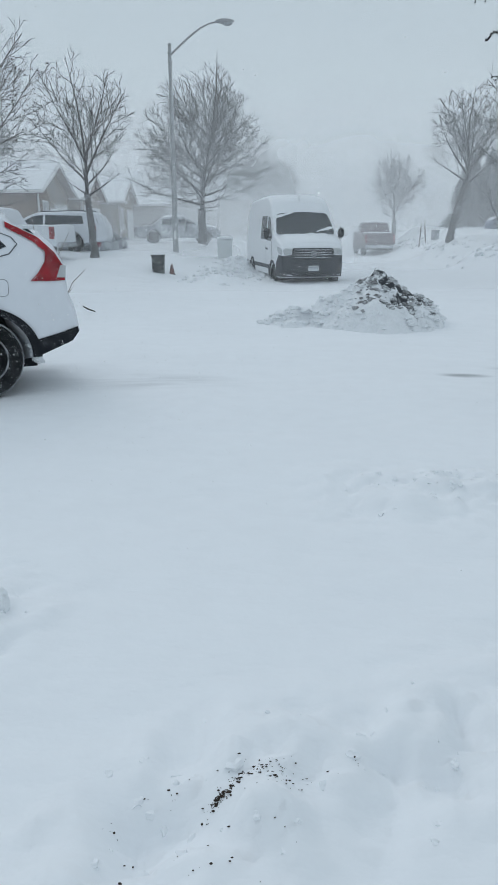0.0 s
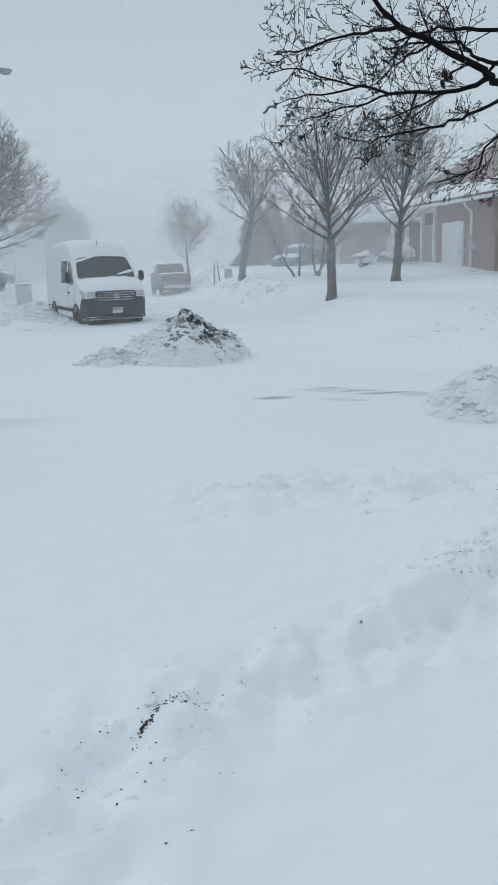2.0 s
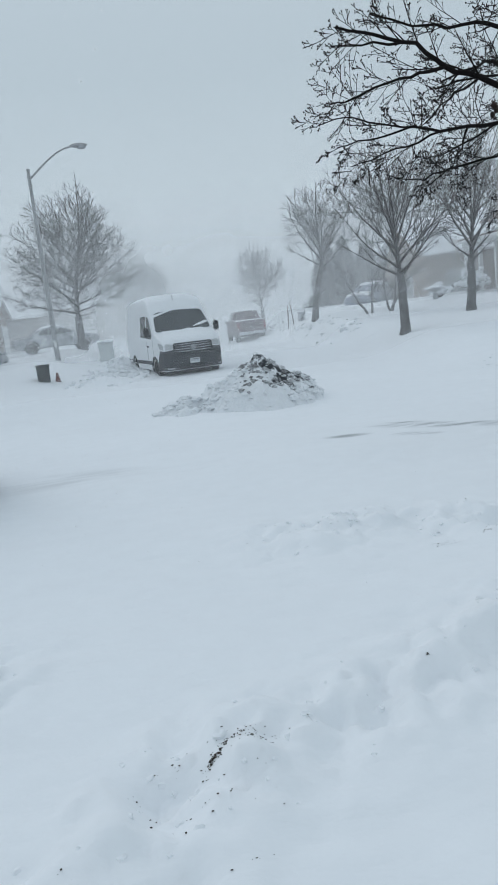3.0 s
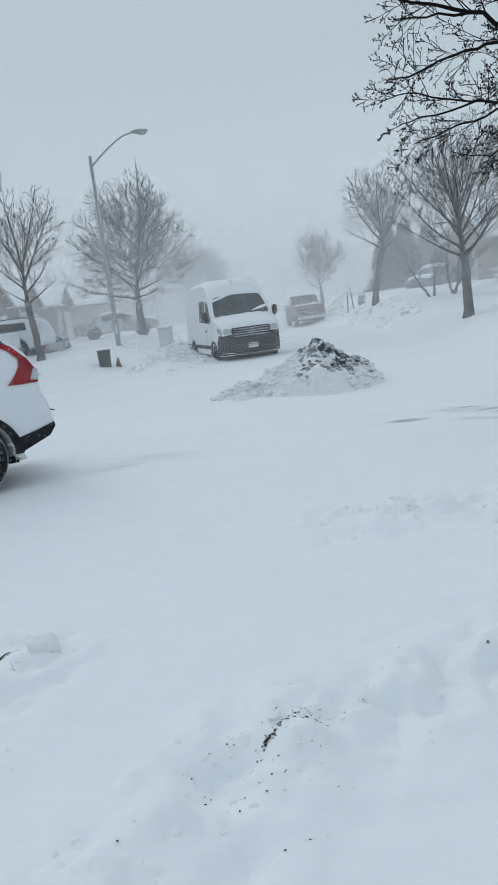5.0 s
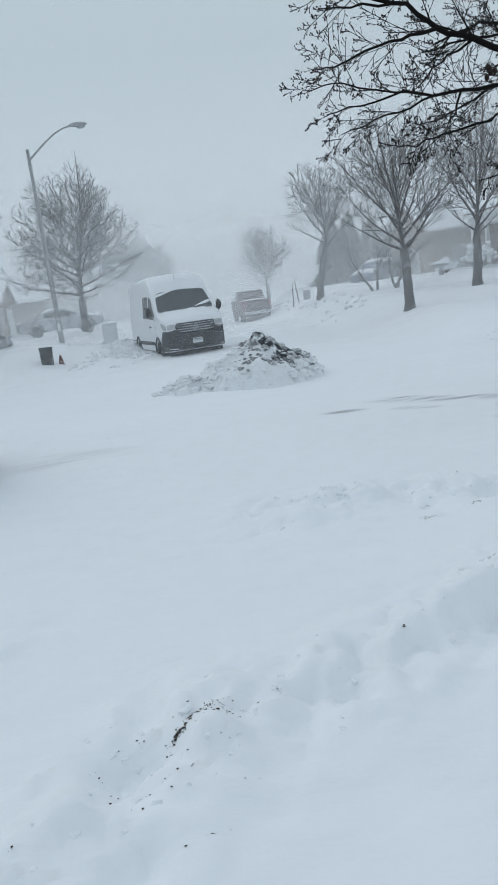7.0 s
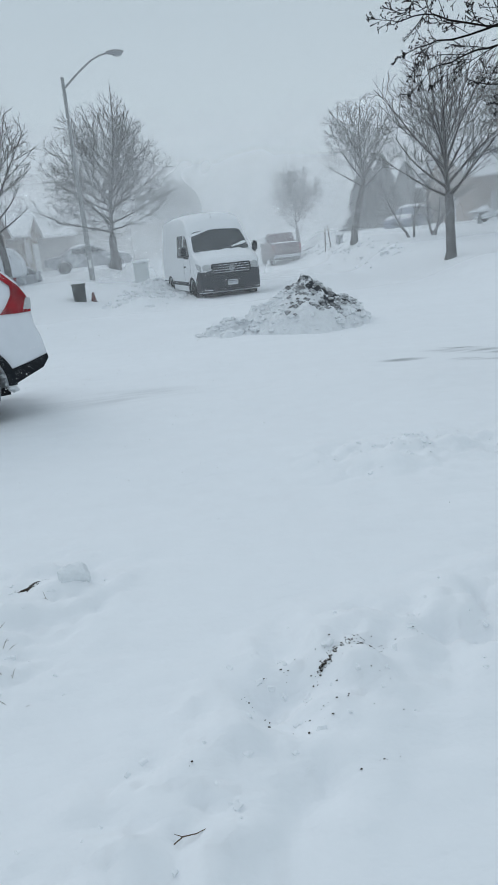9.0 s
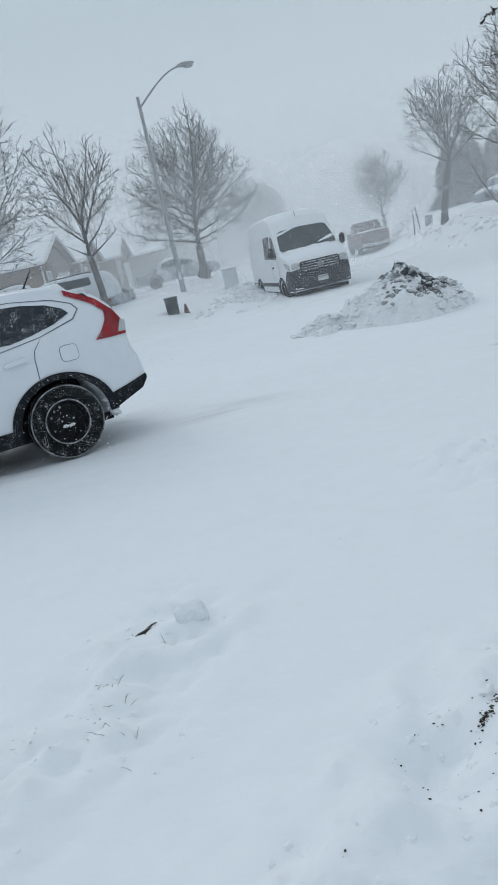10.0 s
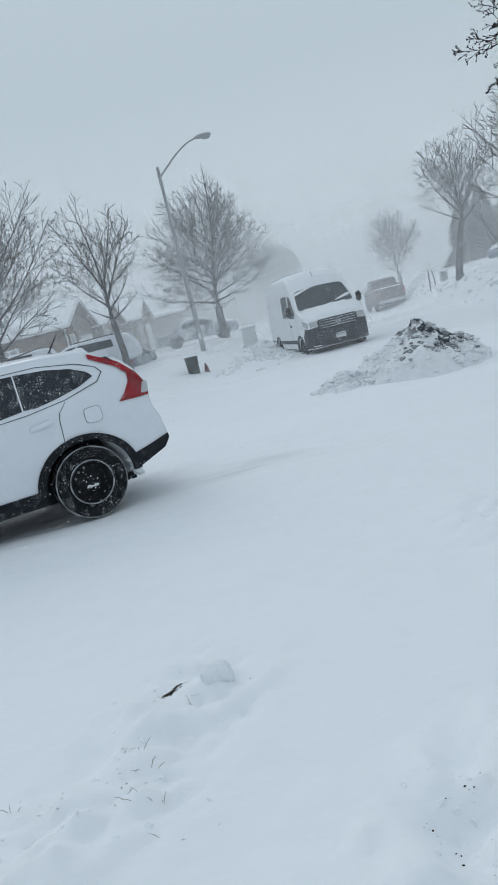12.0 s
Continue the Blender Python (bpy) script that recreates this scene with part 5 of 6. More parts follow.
# ---- street furniture ----
def street_lamp():
    x, y = -2.8, 30.0
    z0 = z_at(x, y)
    lamp = thing("street_lamp", Matrix.Translation((x, y, z0 - 0.05)), "tall concrete street lamp with a curved steel arm", "street lamp")
    top = 8.13 - z0
    part("pole", cyl((0, 0, 0), (0, 0, top), 0.115, 0.06, 14), CONCRETE, lamp, "tapered concrete pole with snow on one side")
    part("pole_cap", cyl((0, 0, top), (0, 0, top + 0.05), 0.085, 0.06, 12), GALV, lamp)
    for dz in (0.25, 0.55):
        part("clamp", cyl((0, 0, top - dz - 0.05), (0, 0, top - dz), 0.098, 0.098, 12), GALV, lamp)
    a = [(0.05, 0, top - 0.32), (0.35, 0, top - 0.06), (0.75, 0, top + 0.27), (1.17, 0, top + 0.56), (1.5, 0, top + 0.71), (1.8, 0, top + 0.77)]
    part("arm", tube(a, [0.042, 0.04, 0.038, 0.035, 0.033, 0.033], 8), GALV, lamp)
    bm = bmesh.new()
    bmesh.ops.create_uvsphere(bm, u_segments=16, v_segments=10, radius=1, matrix=Matrix.Translation((2.08, 0, top + 0.79)) @ Matrix.Diagonal((0.36, 0.15, 0.09, 1)))
    part("lamp_head", bm, GALV, lamp, "grey cobra-head lantern")
    bm = bmesh.new()
    bmesh.ops.create_uvsphere(bm, u_segments=14, v_segments=8, radius=1, matrix=Matrix.Translation((2.18, 0, top + 0.73)) @ Matrix.Diagonal((0.2, 0.12, 0.1, 1)))
    part("glass_bowl", bm, LENS, lamp, "clear lantern bowl")
    part("number_tag", box(-0.05, -0.137, 0.55, 0.05, -0.128, 0.85), TRIM, lamp, "small pale tag")


street_lamp()


def bin_box():
    x, y = -2.85, 24.0
    z0 = z_at(x, y) - 0.1
    ob = thing("recycling_bin", Matrix.Translation((x, y, z0)) @ Matrix.Rotation(radians(8), 4, "Z"), "dark green bin half buried in the snow", "bin")
    bm = box(-0.21, -0.2, 0, 0.21, 0.2, 0.62, 0.03)
    for v in bm.verts:
        k = 0.9 + 0.16 * v.co.z
        v.co.x *= k
        v.co.y *= k
    part("tub", bm, BINGREEN, ob)
    part("rim", box(-0.235, -0.225, 0.6, 0.235, 0.225, 0.64, 0.012), BINGREEN, ob)
    for k in range(5):
        part("rib", box(-0.17 + 0.085 * k - 0.008, -0.222, 0.12, -0.17 + 0.085 * k + 0.008, -0.19, 0.56), BINGREEN, ob)
    x, y = -2.42, 24.1
    ob = thing("marker_cone", Matrix.Translation((x, y, z_at(x, y) - 0.05)), "small weathered red marker cone in the snow", "cone")
    part("cone", cyl((0, 0, 0.02), (0, 0, 0.34), 0.1, 0.03, 14), REDMARK, ob)
    part("base", box(-0.13, -0.13, 0, 0.13, 0.13, 0.03, 0.01), BLACK, ob)
    x, y = -0.78, 28.5
    ob = thing("utility_cabinet", Matrix.Translation((x, y, z_at(x, y) - 0.1)), "pale utility cabinet capped with snow", "utility box")
    part("cabinet", box(-0.28, -0.25, 0, 0.28, 0.25, 0.85, 0.03), UTILITY, ob)
    part("cabinet_door", box(-0.24, -0.265, 0.1, 0.24, -0.252, 0.78, 0.005), UTILITY, ob)
    bm = Heap()
    lump(bm, (0, 0, 0.87), (0.34, 0.3, 0.1), 0.15, 3, 4.0)
    part("snow_cap", bm, SNOW, ob)
    # survey stakes and a small board by the far boulevard
    for k, (x, y, h, tilt) in enumerate(((9.25, 39.5, 1.35, 3), (9.62, 39.6, 1.3, -6), (8.5, 45.0, 0.9, 4))):
        ob = thing("wooden_stake", Matrix.Translation((x, y, z_at(x, y) - 0.1)) @ Matrix.Rotation(radians(tilt), 4, "Y"), "thin wooden stake stuck in the snowbank", "stake", "stakes by the road")
        part("stake", box(-0.03, -0.02, 0, 0.03, 0.02, h, 0.004), WOOD, ob)
    x, y = 9.75, 38.2
    ob = thing("mail_box", Matrix.Translation((x, y, z_at(x, y) - 0.1)), "small dark box on a post in the snow", "box")
    part("case", box(-0.18, -0.14, 0.1, 0.18, 0.14, 0.56, 0.03), GREYPAINT, ob)
    part("lid", box(-0.2, -0.16, 0.56, 0.2, 0.16, 0.6, 0.01), GREYPAINT, ob)
    x, y = 15.3, 33.2
    ob = thing("bird_bath", Matrix.Translation((x, y, z_at(x, y) - 0.1)), "stone bird bath with a rounded cap of snow", "bird bath")
    part("pedestal", cyl((0, 0, 0), (0, 0, 0.5), 0.13, 0.09, 12), CONCRETE, ob)
    part("bowl", cyl((0, 0, 0.5), (0, 0, 0.6), 0.18, 0.42, 20), CONCRETE, ob)
    bm = Heap()
    lump(bm, (0, 0, 0.66), (0.46, 0.46, 0.14), 0.12, 3, 2.0)
    part("snow_cap", bm, SNOW, ob)


bin_box()


def snow_shrub(x, y, w, h, seed):
    rng = random.Random(seed)
    ob = thing("rounded_shrub", Matrix.Translation((x, y, z_at(x, y) - 0.05)), "rounded shrub bowed under a crust of snow", "shrub", "shrubs by the porch")
    verts, faces, tips = [], [], []
    for k in range(34):
        a = rng.uniform(0, 6.28)
        d = Vector((math.cos(a) * rng.uniform(0.1, 1), math.sin(a) * rng.uniform(0.1, 1), rng.uniform(0.5, 1.2)))
        path = branch_path(rng, Vector((0, 0, 0)), d, h * rng.uniform(0.8, 1.1), 5, 0.12, 0.0)
        for p in path:
            p.x *= w / h
        add_tube(verts, faces, path, [0.02 * (1 - 0.15 * j) for j in range(6)], 4)
        twigs(rng, verts, faces, tips, path, 0.015, h * 0.8, 0, [(5, 0.4, 40, 0.0, 0.6), (4, 0.5, 40, 0.0, 0.6), 0.006])
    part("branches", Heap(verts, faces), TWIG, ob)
    bm = Heap()
    for k in range(110):
        p = rng.choice(tips)
        lump(bm, (p.x, p.y, max(p.z, h * 0.4) + 0.02), (0.13, 0.13, 0.12), 0.6, 2, k)
    part("snow_cap", bm, SNOW, ob)


snow_shrub(17.6, 33.8, 1.0, 1.15, 2)
snow_shrub(16.2, 34.6, 0.55, 0.7, 3)
snow_shrub(-8.2, 33.0, 0.8, 1.5, 4)


# ---- houses ----
def slab(corners, thick):
    """A flat sheet of even thickness from its corner points."""
    bm = bmesh.new()
    f = bm.faces.new([bm.verts.new(c) for c in corners])
    n = f.normal.copy() if f.normal.length else None
    f.normal_update()
    n = f.normal if f.normal.z >= 0 else -f.normal
    made = bmesh.ops.extrude_face_region(bm, geom=[f])
    bmesh.ops.translate(bm, vec=n * thick, verts=[g for g in made["geom"] if isinstance(g, bmesh.types.BMVert)])
    bmesh.ops.recalc_face_normals(bm, faces=bm.faces)
    return bm


def window_in(house, x, y, z, w, h, nrm, curtain=False):
    """A framed window on a wall that looks along nrm ('x' or '-y'), its foot centre at x, y, z."""
    def bx(a0, a1, z0, z1, d0, d1):
        return box(x + d0, y + a0, z0, x + d1, y + a1, z1, 0.006) if nrm == "x" else (box(x - d1, y + a0, z0, x - d0, y + a1, z1, 0.006) if nrm == "-x" else box(x + a0, y - d1, z0, x + a1, y - d0, z1, 0.006))
    win = part("window", bx(-w / 2, w / 2, z, z + h, -0.02, 0.03), TRIM, house, "white-framed window")
    part("pane", bx(-w / 2 + 0.07, -0.03, z + 0.07, z + h - 0.07, 0.0, 0.036), CURTAIN if curtain else PANE, win)
    part("pane", bx(0.03, w / 2 - 0.07, z + 0.07, z + h - 0.07, 0.0, 0.036), CURTAIN if curtain else PANE, win)
    part("sill", bx(-w / 2 - 0.05, w / 2 + 0.05, z - 0.07, z - 0.01, 0.0, 0.1), TRIM, win)


def left_house(x1, y0, y1, depth, eave, ridge, seed, label):
    """A bungalow whose gable end faces the street (towards +x); its long side faces the viewer."""
    z0 = z_at(x1, y0) - 0.25
    x0, ym = x1 - depth, (y0 + y1) / 2
    h = thing("bungalow", Matrix.Translation((0, 0, 0)), label, "house", "bungalows across the street")
    bm = bmesh.new()
    prof = [(y0, z0), (y1, z0), (y1, eave), (ym, ridge), (y0, eave)]
    a = [bm.verts.new((x1, y, z)) for y, z in prof]
    b = [bm.verts.new((x0, y, z)) for y, z in prof]
    bm.faces.new(a)
    bm.faces.new(b[::-1])
    for i in range(5):
        bm.faces.new([a[i], b[i], b[(i + 1) % 5], a[(i + 1) % 5]])
    bmesh.ops.recalc_face_normals(bm, faces=bm.faces)
    part("wall", bm, TANBRICK, h, "tan brick wall flecked with snow, paled for haze", smooth=False)
    o = 0.4
    drop = (ridge - eave) / (ym - y0) * o
    for s, ya in ((-1, y0 - o), (1, y1 + o)):
        roof = part("roof", slab([(x0 - o, ya, eave - drop), (x1 + o, ya, eave - drop), (x1 + o, ym, ridge), (x0 - o, ym, ridge)], 0.1), SHINGLE, h, smooth=False)
        bm = slab([(x0 - o + 0.05, ya + s * -0.04, eave - drop + 0.1), (x1 + o - 0.05, ya + s * -0.04, eave - drop + 0.1), (x1 + o - 0.05, ym, ridge + 0.1), (x0 - o + 0.05, ym, ridge + 0.1)], 0.13)
        part("roof_snow", bm, SNOW, roof, "smooth snow over the shingles", smooth=False)
        part("gutter", cyl((x0 - o, ya, eave - drop), (x1 + o, ya, eave - drop), 0.06, 0.06, 8), TRIM, h)
        part("verge_board", tube([(x1 + o + 0.015, ya, eave - drop + 0.02), (x1 + o + 0.015, ym, ridge + 0.02)], [0.075, 0.075], 4), TRIM, h)
    part("downpipe", cyl((x1 + 0.06, y0 + 0.1, z0), (x1 + 0.06, y0 + 0.1, eave - 0.1), 0.045, 0.045, 8), TRIM, h)
    window_in(h, x1, ym, eave - 0.05, 0.55, 0.6, "x")
    window_in(h, x1, y0 + 1.5, z0 + 1.1, 1.0, 1.3, "x", True)
    door = part("garage_door", box(x1 - 0.02, y1 - 3.0, z0, x1 + 0.05, y1 - 0.5, z0 + 2.3), DOORWHITE, h, "white panelled garage door")
    for k in range(4):
        part("panel", box(x1 + 0.05, y1 - 2.92, z0 + 0.06 + 0.56 * k, x1 + 0.062, y1 - 0.58, z0 + 0.54 + 0.56 * k), DOORWHITE, door)
    window_in(h, x0 + depth * 0.45, y0, z0 + 1.1, 1.5, 1.2, "-y", True)
    window_in(h, x0 + depth * 0.75, y0, z0 + 1.1, 0.9, 1.2, "-y", True)
    return h


left_house(-9.35, 34.0, 40.2, 11, 3.25, 4.45, 1, "tan brick bungalow with a snow-covered gable roof")
left_house(-9.2, 42.4, 48.4, 11, 3.3, 4.55, 2, "tan brick bungalow with a snow-covered gable roof")
left_house(-8.4, 50.4, 57.0, 11, 3.4, 4.7, 3, "tan brick bungalow, hazy in the blowing snow")
left_house(-6.2, 60.0, 67.0, 12, 3.5, 4.9, 4, "tan brick bungalow, hazy in the blowing snow")
left_house(-19.0, 45.0, 54.0, 12, 4.3, 6.6, 5, "larger house behind the bungalows, hazy in the snow")


def right_house():
    """The red-brown brick house whose long face runs back from the street."""
    x1, y0, y1 = 19.3, 19.0, 33.0
    z0, eave = z_at(19.0, 28.0) - 0.2, 4.15
    h = thing("brick_house", Matrix.Translation((0, 0, 0)), "red-brown brick house with a wide brown shingled roof", "house")
    part("wall", box(x1 + 0.05, y0, z0, x1 + 9, y1, eave), BRICK, h, smooth=False)
    part("rear_wall", box(x1 + 1.9, y1, z0, x1 + 9, y1 + 5.0, eave), BRICK, h, smooth=False)
    part("roof", slab([(x1 - 0.55, y0 - 0.5, eave - 0.05), (x1 - 0.55, y1 + 5.4, eave - 0.05), (x1 + 4.6, y1 + 2.0, eave + 3.1), (x1 + 4.6, y0 + 3.0, eave + 3.1)], 0.12), SHINGLE, h, "brown shingles swept bare by wind", smooth=False)
    part("roof_hip", slab([(x1 - 0.55, y1 + 5.4, eave - 0.05), (x1 + 9.5, y1 + 5.4, eave - 0.05), (x1 + 4.6, y1 + 2.0, eave + 3.1)], 0.12), SHINGLE, h, smooth=False)
    part("roof_hip", slab([(x1 - 0.55, y0 - 0.5, eave - 0.05), (x1 + 9.5, y0 - 0.5, eave - 0.05), (x1 + 4.6, y0 + 3.0, eave + 3.1)], 0.12), SHINGLE, h, smooth=False)
    part("roof_back", slab([(x1 + 9.5, y0 - 0.5, eave - 0.05), (x1 + 9.5, y1 + 5.4, eave - 0.05), (x1 + 4.6, y1 + 2.0, eave + 3.1), (x1 + 4.6, y0 + 3.0, eave + 3.1)], 0.12), SHINGLE, h, smooth=False)
    # snow that stays along the eave, with a torn upper edge
    verts, faces = [], []
    n, slope = 70, 3.15 / 5.15
    for i in range(n + 1):
        y = y0 - 0.4 + (y1 + 5.6 - y0) * i / n
        up = 1.25 + 0.5 * noise.noise(Vector((y * 0.35, 0, 0))) + 0.25 * noise.noise(Vector((y * 1.4, 2, 0)))
        for x in (x1 - 0.6, x1 - 0.57, x1 - 0.4, x1 - 0.55 + up * 0.75, x1 - 0.55 + up):
            base = eave + 0.07 + max(0.0, x - x1 + 0.55) * slope
            thick = {0: 0.0, 1: 0.1, 2: 0.15, 3: 0.1, 4: 0.0}[len(verts) % 5]
            verts.append((x, y, base + thick))
    for i in range(n):
        for j in range(4):
            a = i * 5 + j
            faces.append((a, a + 1, a + 6, a + 5))
    part("eave_snow", Heap(verts, faces), SNOW, h, "band of snow left along the eave")
    part("gutter", box(x1 - 0.62, y0 - 0.5, eave - 0.18, x1 - 0.5, y1 + 5.4, eave - 0.03, 0.02), TRIM, h)
    part("soffit", box(x1 - 0.5, y0 - 0.4, eave - 0.1, x1 + 0.05, y1 + 5.3, eave - 0.05), TRIM, h, smooth=False)
    # side door
    d = part("door", box(x1 - 0.06, 30.6, z0 + 0.2, x1 + 0.1, 32.2, z0 + 2.45, 0.01), DOORWHITE, h, "plain white side door")
    for k in range(2):
        part("door_panel", box(x1 - 0.075, 30.75 + 0.72 * k, z0 + 0.4, x1 - 0.055, 31.32 + 0.72 * k, z0 + 2.25, 0.004), DOORWHITE, d)
    part("handle", cyl((x1 - 0.13, 31.98, z0 + 1.2), (x1 - 0.07, 31.98, z0 + 1.2), 0.03, 0.03, 8), GALV, d)
    part("door_frame", box(x1 - 0.045, 30.48, z0 + 0.1, x1 + 0.06, 32.32, z0 + 2.55, 0.01), TRIM, h)
    pipe = part("downpipe", tube([(x1 - 0.55, 29.7, eave - 0.15), (x1 - 0.4, 29.7, eave - 0.4), (x1 - 0.1, 29.7, eave - 0.6), (x1 - 0.08, 29.7, z0 + 0.1)], [0.06] * 4, 8), TRIM, h, "white downpipe")
    part("meter_box", box(x1 - 0.16, 29.35, z0 + 1.2, x1 + 0.05, 29.6, z0 + 1.5, 0.02), GALV, h)
    # porch with white posts and glazing
    part("porch_slab", box(x1 + 0.0, y1, z0, x1 + 1.9, y1 + 5.0, z0 + 0.35), CONCRETE, h)
    for yy in (y1 + 0.25, y1 + 1.5, y1 + 3.2, y1 + 4.8):
        part("porch_post", box(x1 + 0.0, yy - 0.09, z0 + 0.35, x1 + 0.18, yy + 0.09, eave - 0.1, 0.01), TRIM, h, "white porch post")
    part("porch_beam", box(x1 - 0.02, y1, eave - 0.36, x1 + 0.2, y1 + 5.0, eave - 0.1), TRIM, h)
    for yy in (y1 + 0.9, y1 + 2.3, y1 + 4.0):
        window_in(h, x1 + 1.9, yy, z0 + 0.6, 1.0, 2.1, "-x", True)
    # a further wing beyond the porch
    part("wing_wall", box(18.2, 40.5, z0, 28, 47.5, 3.9), TANBRICK, h, smooth=False)
    part("wing_roof", slab([(17.7, 40.1, 3.85), (28, 40.1, 3.85), (28, 44, 6.2), (17.7, 44, 6.2)], 0.14), SNOW, h, smooth=False)
    part("wing_roof", slab([(17.7, 47.9, 3.85), (28, 47.9, 3.85), (28, 44, 6.2), (17.7, 44, 6.2)], 0.14), SNOW, h, smooth=False)
    bm = bmesh.new()
    for x in (18.2, 27.9):
        bm.faces.new([bm.verts.new(c) for c in ((x, 40.5, 3.85), (x, 47.5, 3.85), (x, 44, 6.1))])
    Body.thicken(bm, Vector((0.1, 0, 0)))
    part("gable_wall", bm, TANBRICK, h, smooth=False)
    window_in(h, 18.2, 43.2, z0 + 0.8, 1.2, 1.4, "-x", True)
    window_in(h, 20.0, 40.5, z0 + 0.8, 1.2, 1.4, "-y", True)
    return h, x1, y0, y1, z0, eave


brick_house, bx1, by0, by1, bz0, beave = right_house()


def far_house(x, y, w, d, tall, seed):
    h = thing("far_house", Matrix.Translation((x, y, z_at(x, y) - 0.2)), "house nearly lost in the blowing snow", "house", "houses down the street")
    part("wall", box(-w / 2, -d / 2, 0, w / 2, d / 2, tall * 0.6), TANBRICK, h, smooth=False)
    bm = bmesh.new()
    prof = [(-d / 2 - 0.4, tall * 0.58), (0, tall), (d / 2 + 0.4, tall * 0.58)]
    a = [bm.verts.new((-w / 2 - 0.4, yy, z)) for yy, z in prof]
    b = [bm.verts.new((w / 2 + 0.4, yy, z)) for yy, z in prof]
    bm.faces.new(a[::-1])
    bm.faces.new(b)
    for i in range(3):
        bm.faces.new([a[i], a[(i + 1) % 3], b[(i + 1) % 3], b[i]])
    bmesh.ops.recalc_face_normals(bm, faces=bm.faces)
    part("roof", bm, SNOW, h, smooth=False)
    for k in (-0.28, 0.22):
        window_in(h, w * k, -d / 2, tall * 0.2, 1.3, 1.2, "-y", True)


for fx, fy, fw, fd, ft in ((-3.0, 78, 10, 9, 6.0), (29, 72, 11, 9, 5.0), (17, 90, 12, 9, 5.5), (-16, 70, 12, 9, 6)):
    far_house(fx, fy, fw, fd, ft, fx)


# ---- thrown snow ----
def dirt_stained_snow():
    """Snow whose upper right shoulder is mottled with frozen grey-black dirt."""
    m = material("dirt_stained_snow", (0.86, 0.88, 0.9), 0.9, vary=0.04, scale=5, bump=0.6, bump_scale=14)
    n, l = m.node_tree.nodes, m.node_tree.links
    b = n["Principled BSDF"]
    src = b.inputs["Base Color"].links[0].from_socket
    tc, mp, ln, fall, ns, gate, mix = (n.new("ShaderNode" + k) for k in ("TexCoord", "Mapping", "VectorMath", "MapRange", "TexNoise", "MapRange", "MixRGB"))
    mp.vector_type = "TEXTURE"
    mp.inputs["Location"].default_value, mp.inputs["Scale"].default_value, mp.inputs["Rotation"].default_value = (0.55, 0.0, 0.62), (1.0, 1.3, 0.4), (0, radians(34), 0)
    l.new(tc.outputs["Object"], mp.inputs[0])
    ln.operation = "LENGTH"
    l.new(mp.outputs[0], ln.inputs[0])
    fall.inputs[1].default_value, fall.inputs[2].default_value, fall.inputs[3].default_value, fall.inputs[4].default_value = 0.2, 1.3, 0.19, -0.24
    l.new(ln.outputs["Value"], fall.inputs[0])
    ns.inputs["Scale"].default_value, ns.inputs["Detail"].default_value, ns.inputs["Roughness"].default_value = 6.0, 7, 0.7
    l.new(tc.outputs["Object"], ns.inputs[0])
    add = n.new("ShaderNodeMath")
    l.new(fall.outputs[0], add.inputs[0])
    l.new(ns.outputs[0], add.inputs[1])
    gate.inputs[1].default_value, gate.inputs[2].default_value = 0.53, 0.62
    l.new(add.outputs[0], gate.inputs[0])
    l.new(gate.outputs[0], mix.inputs[0])
    l.new(src, mix.inputs[1])
    mix.inputs[2].default_value = (0.06, 0.064, 0.07, 1)
    l.new(mix.outputs[0], b.inputs["Base Color"])
    return m


STAINED = dirt_stained_snow()


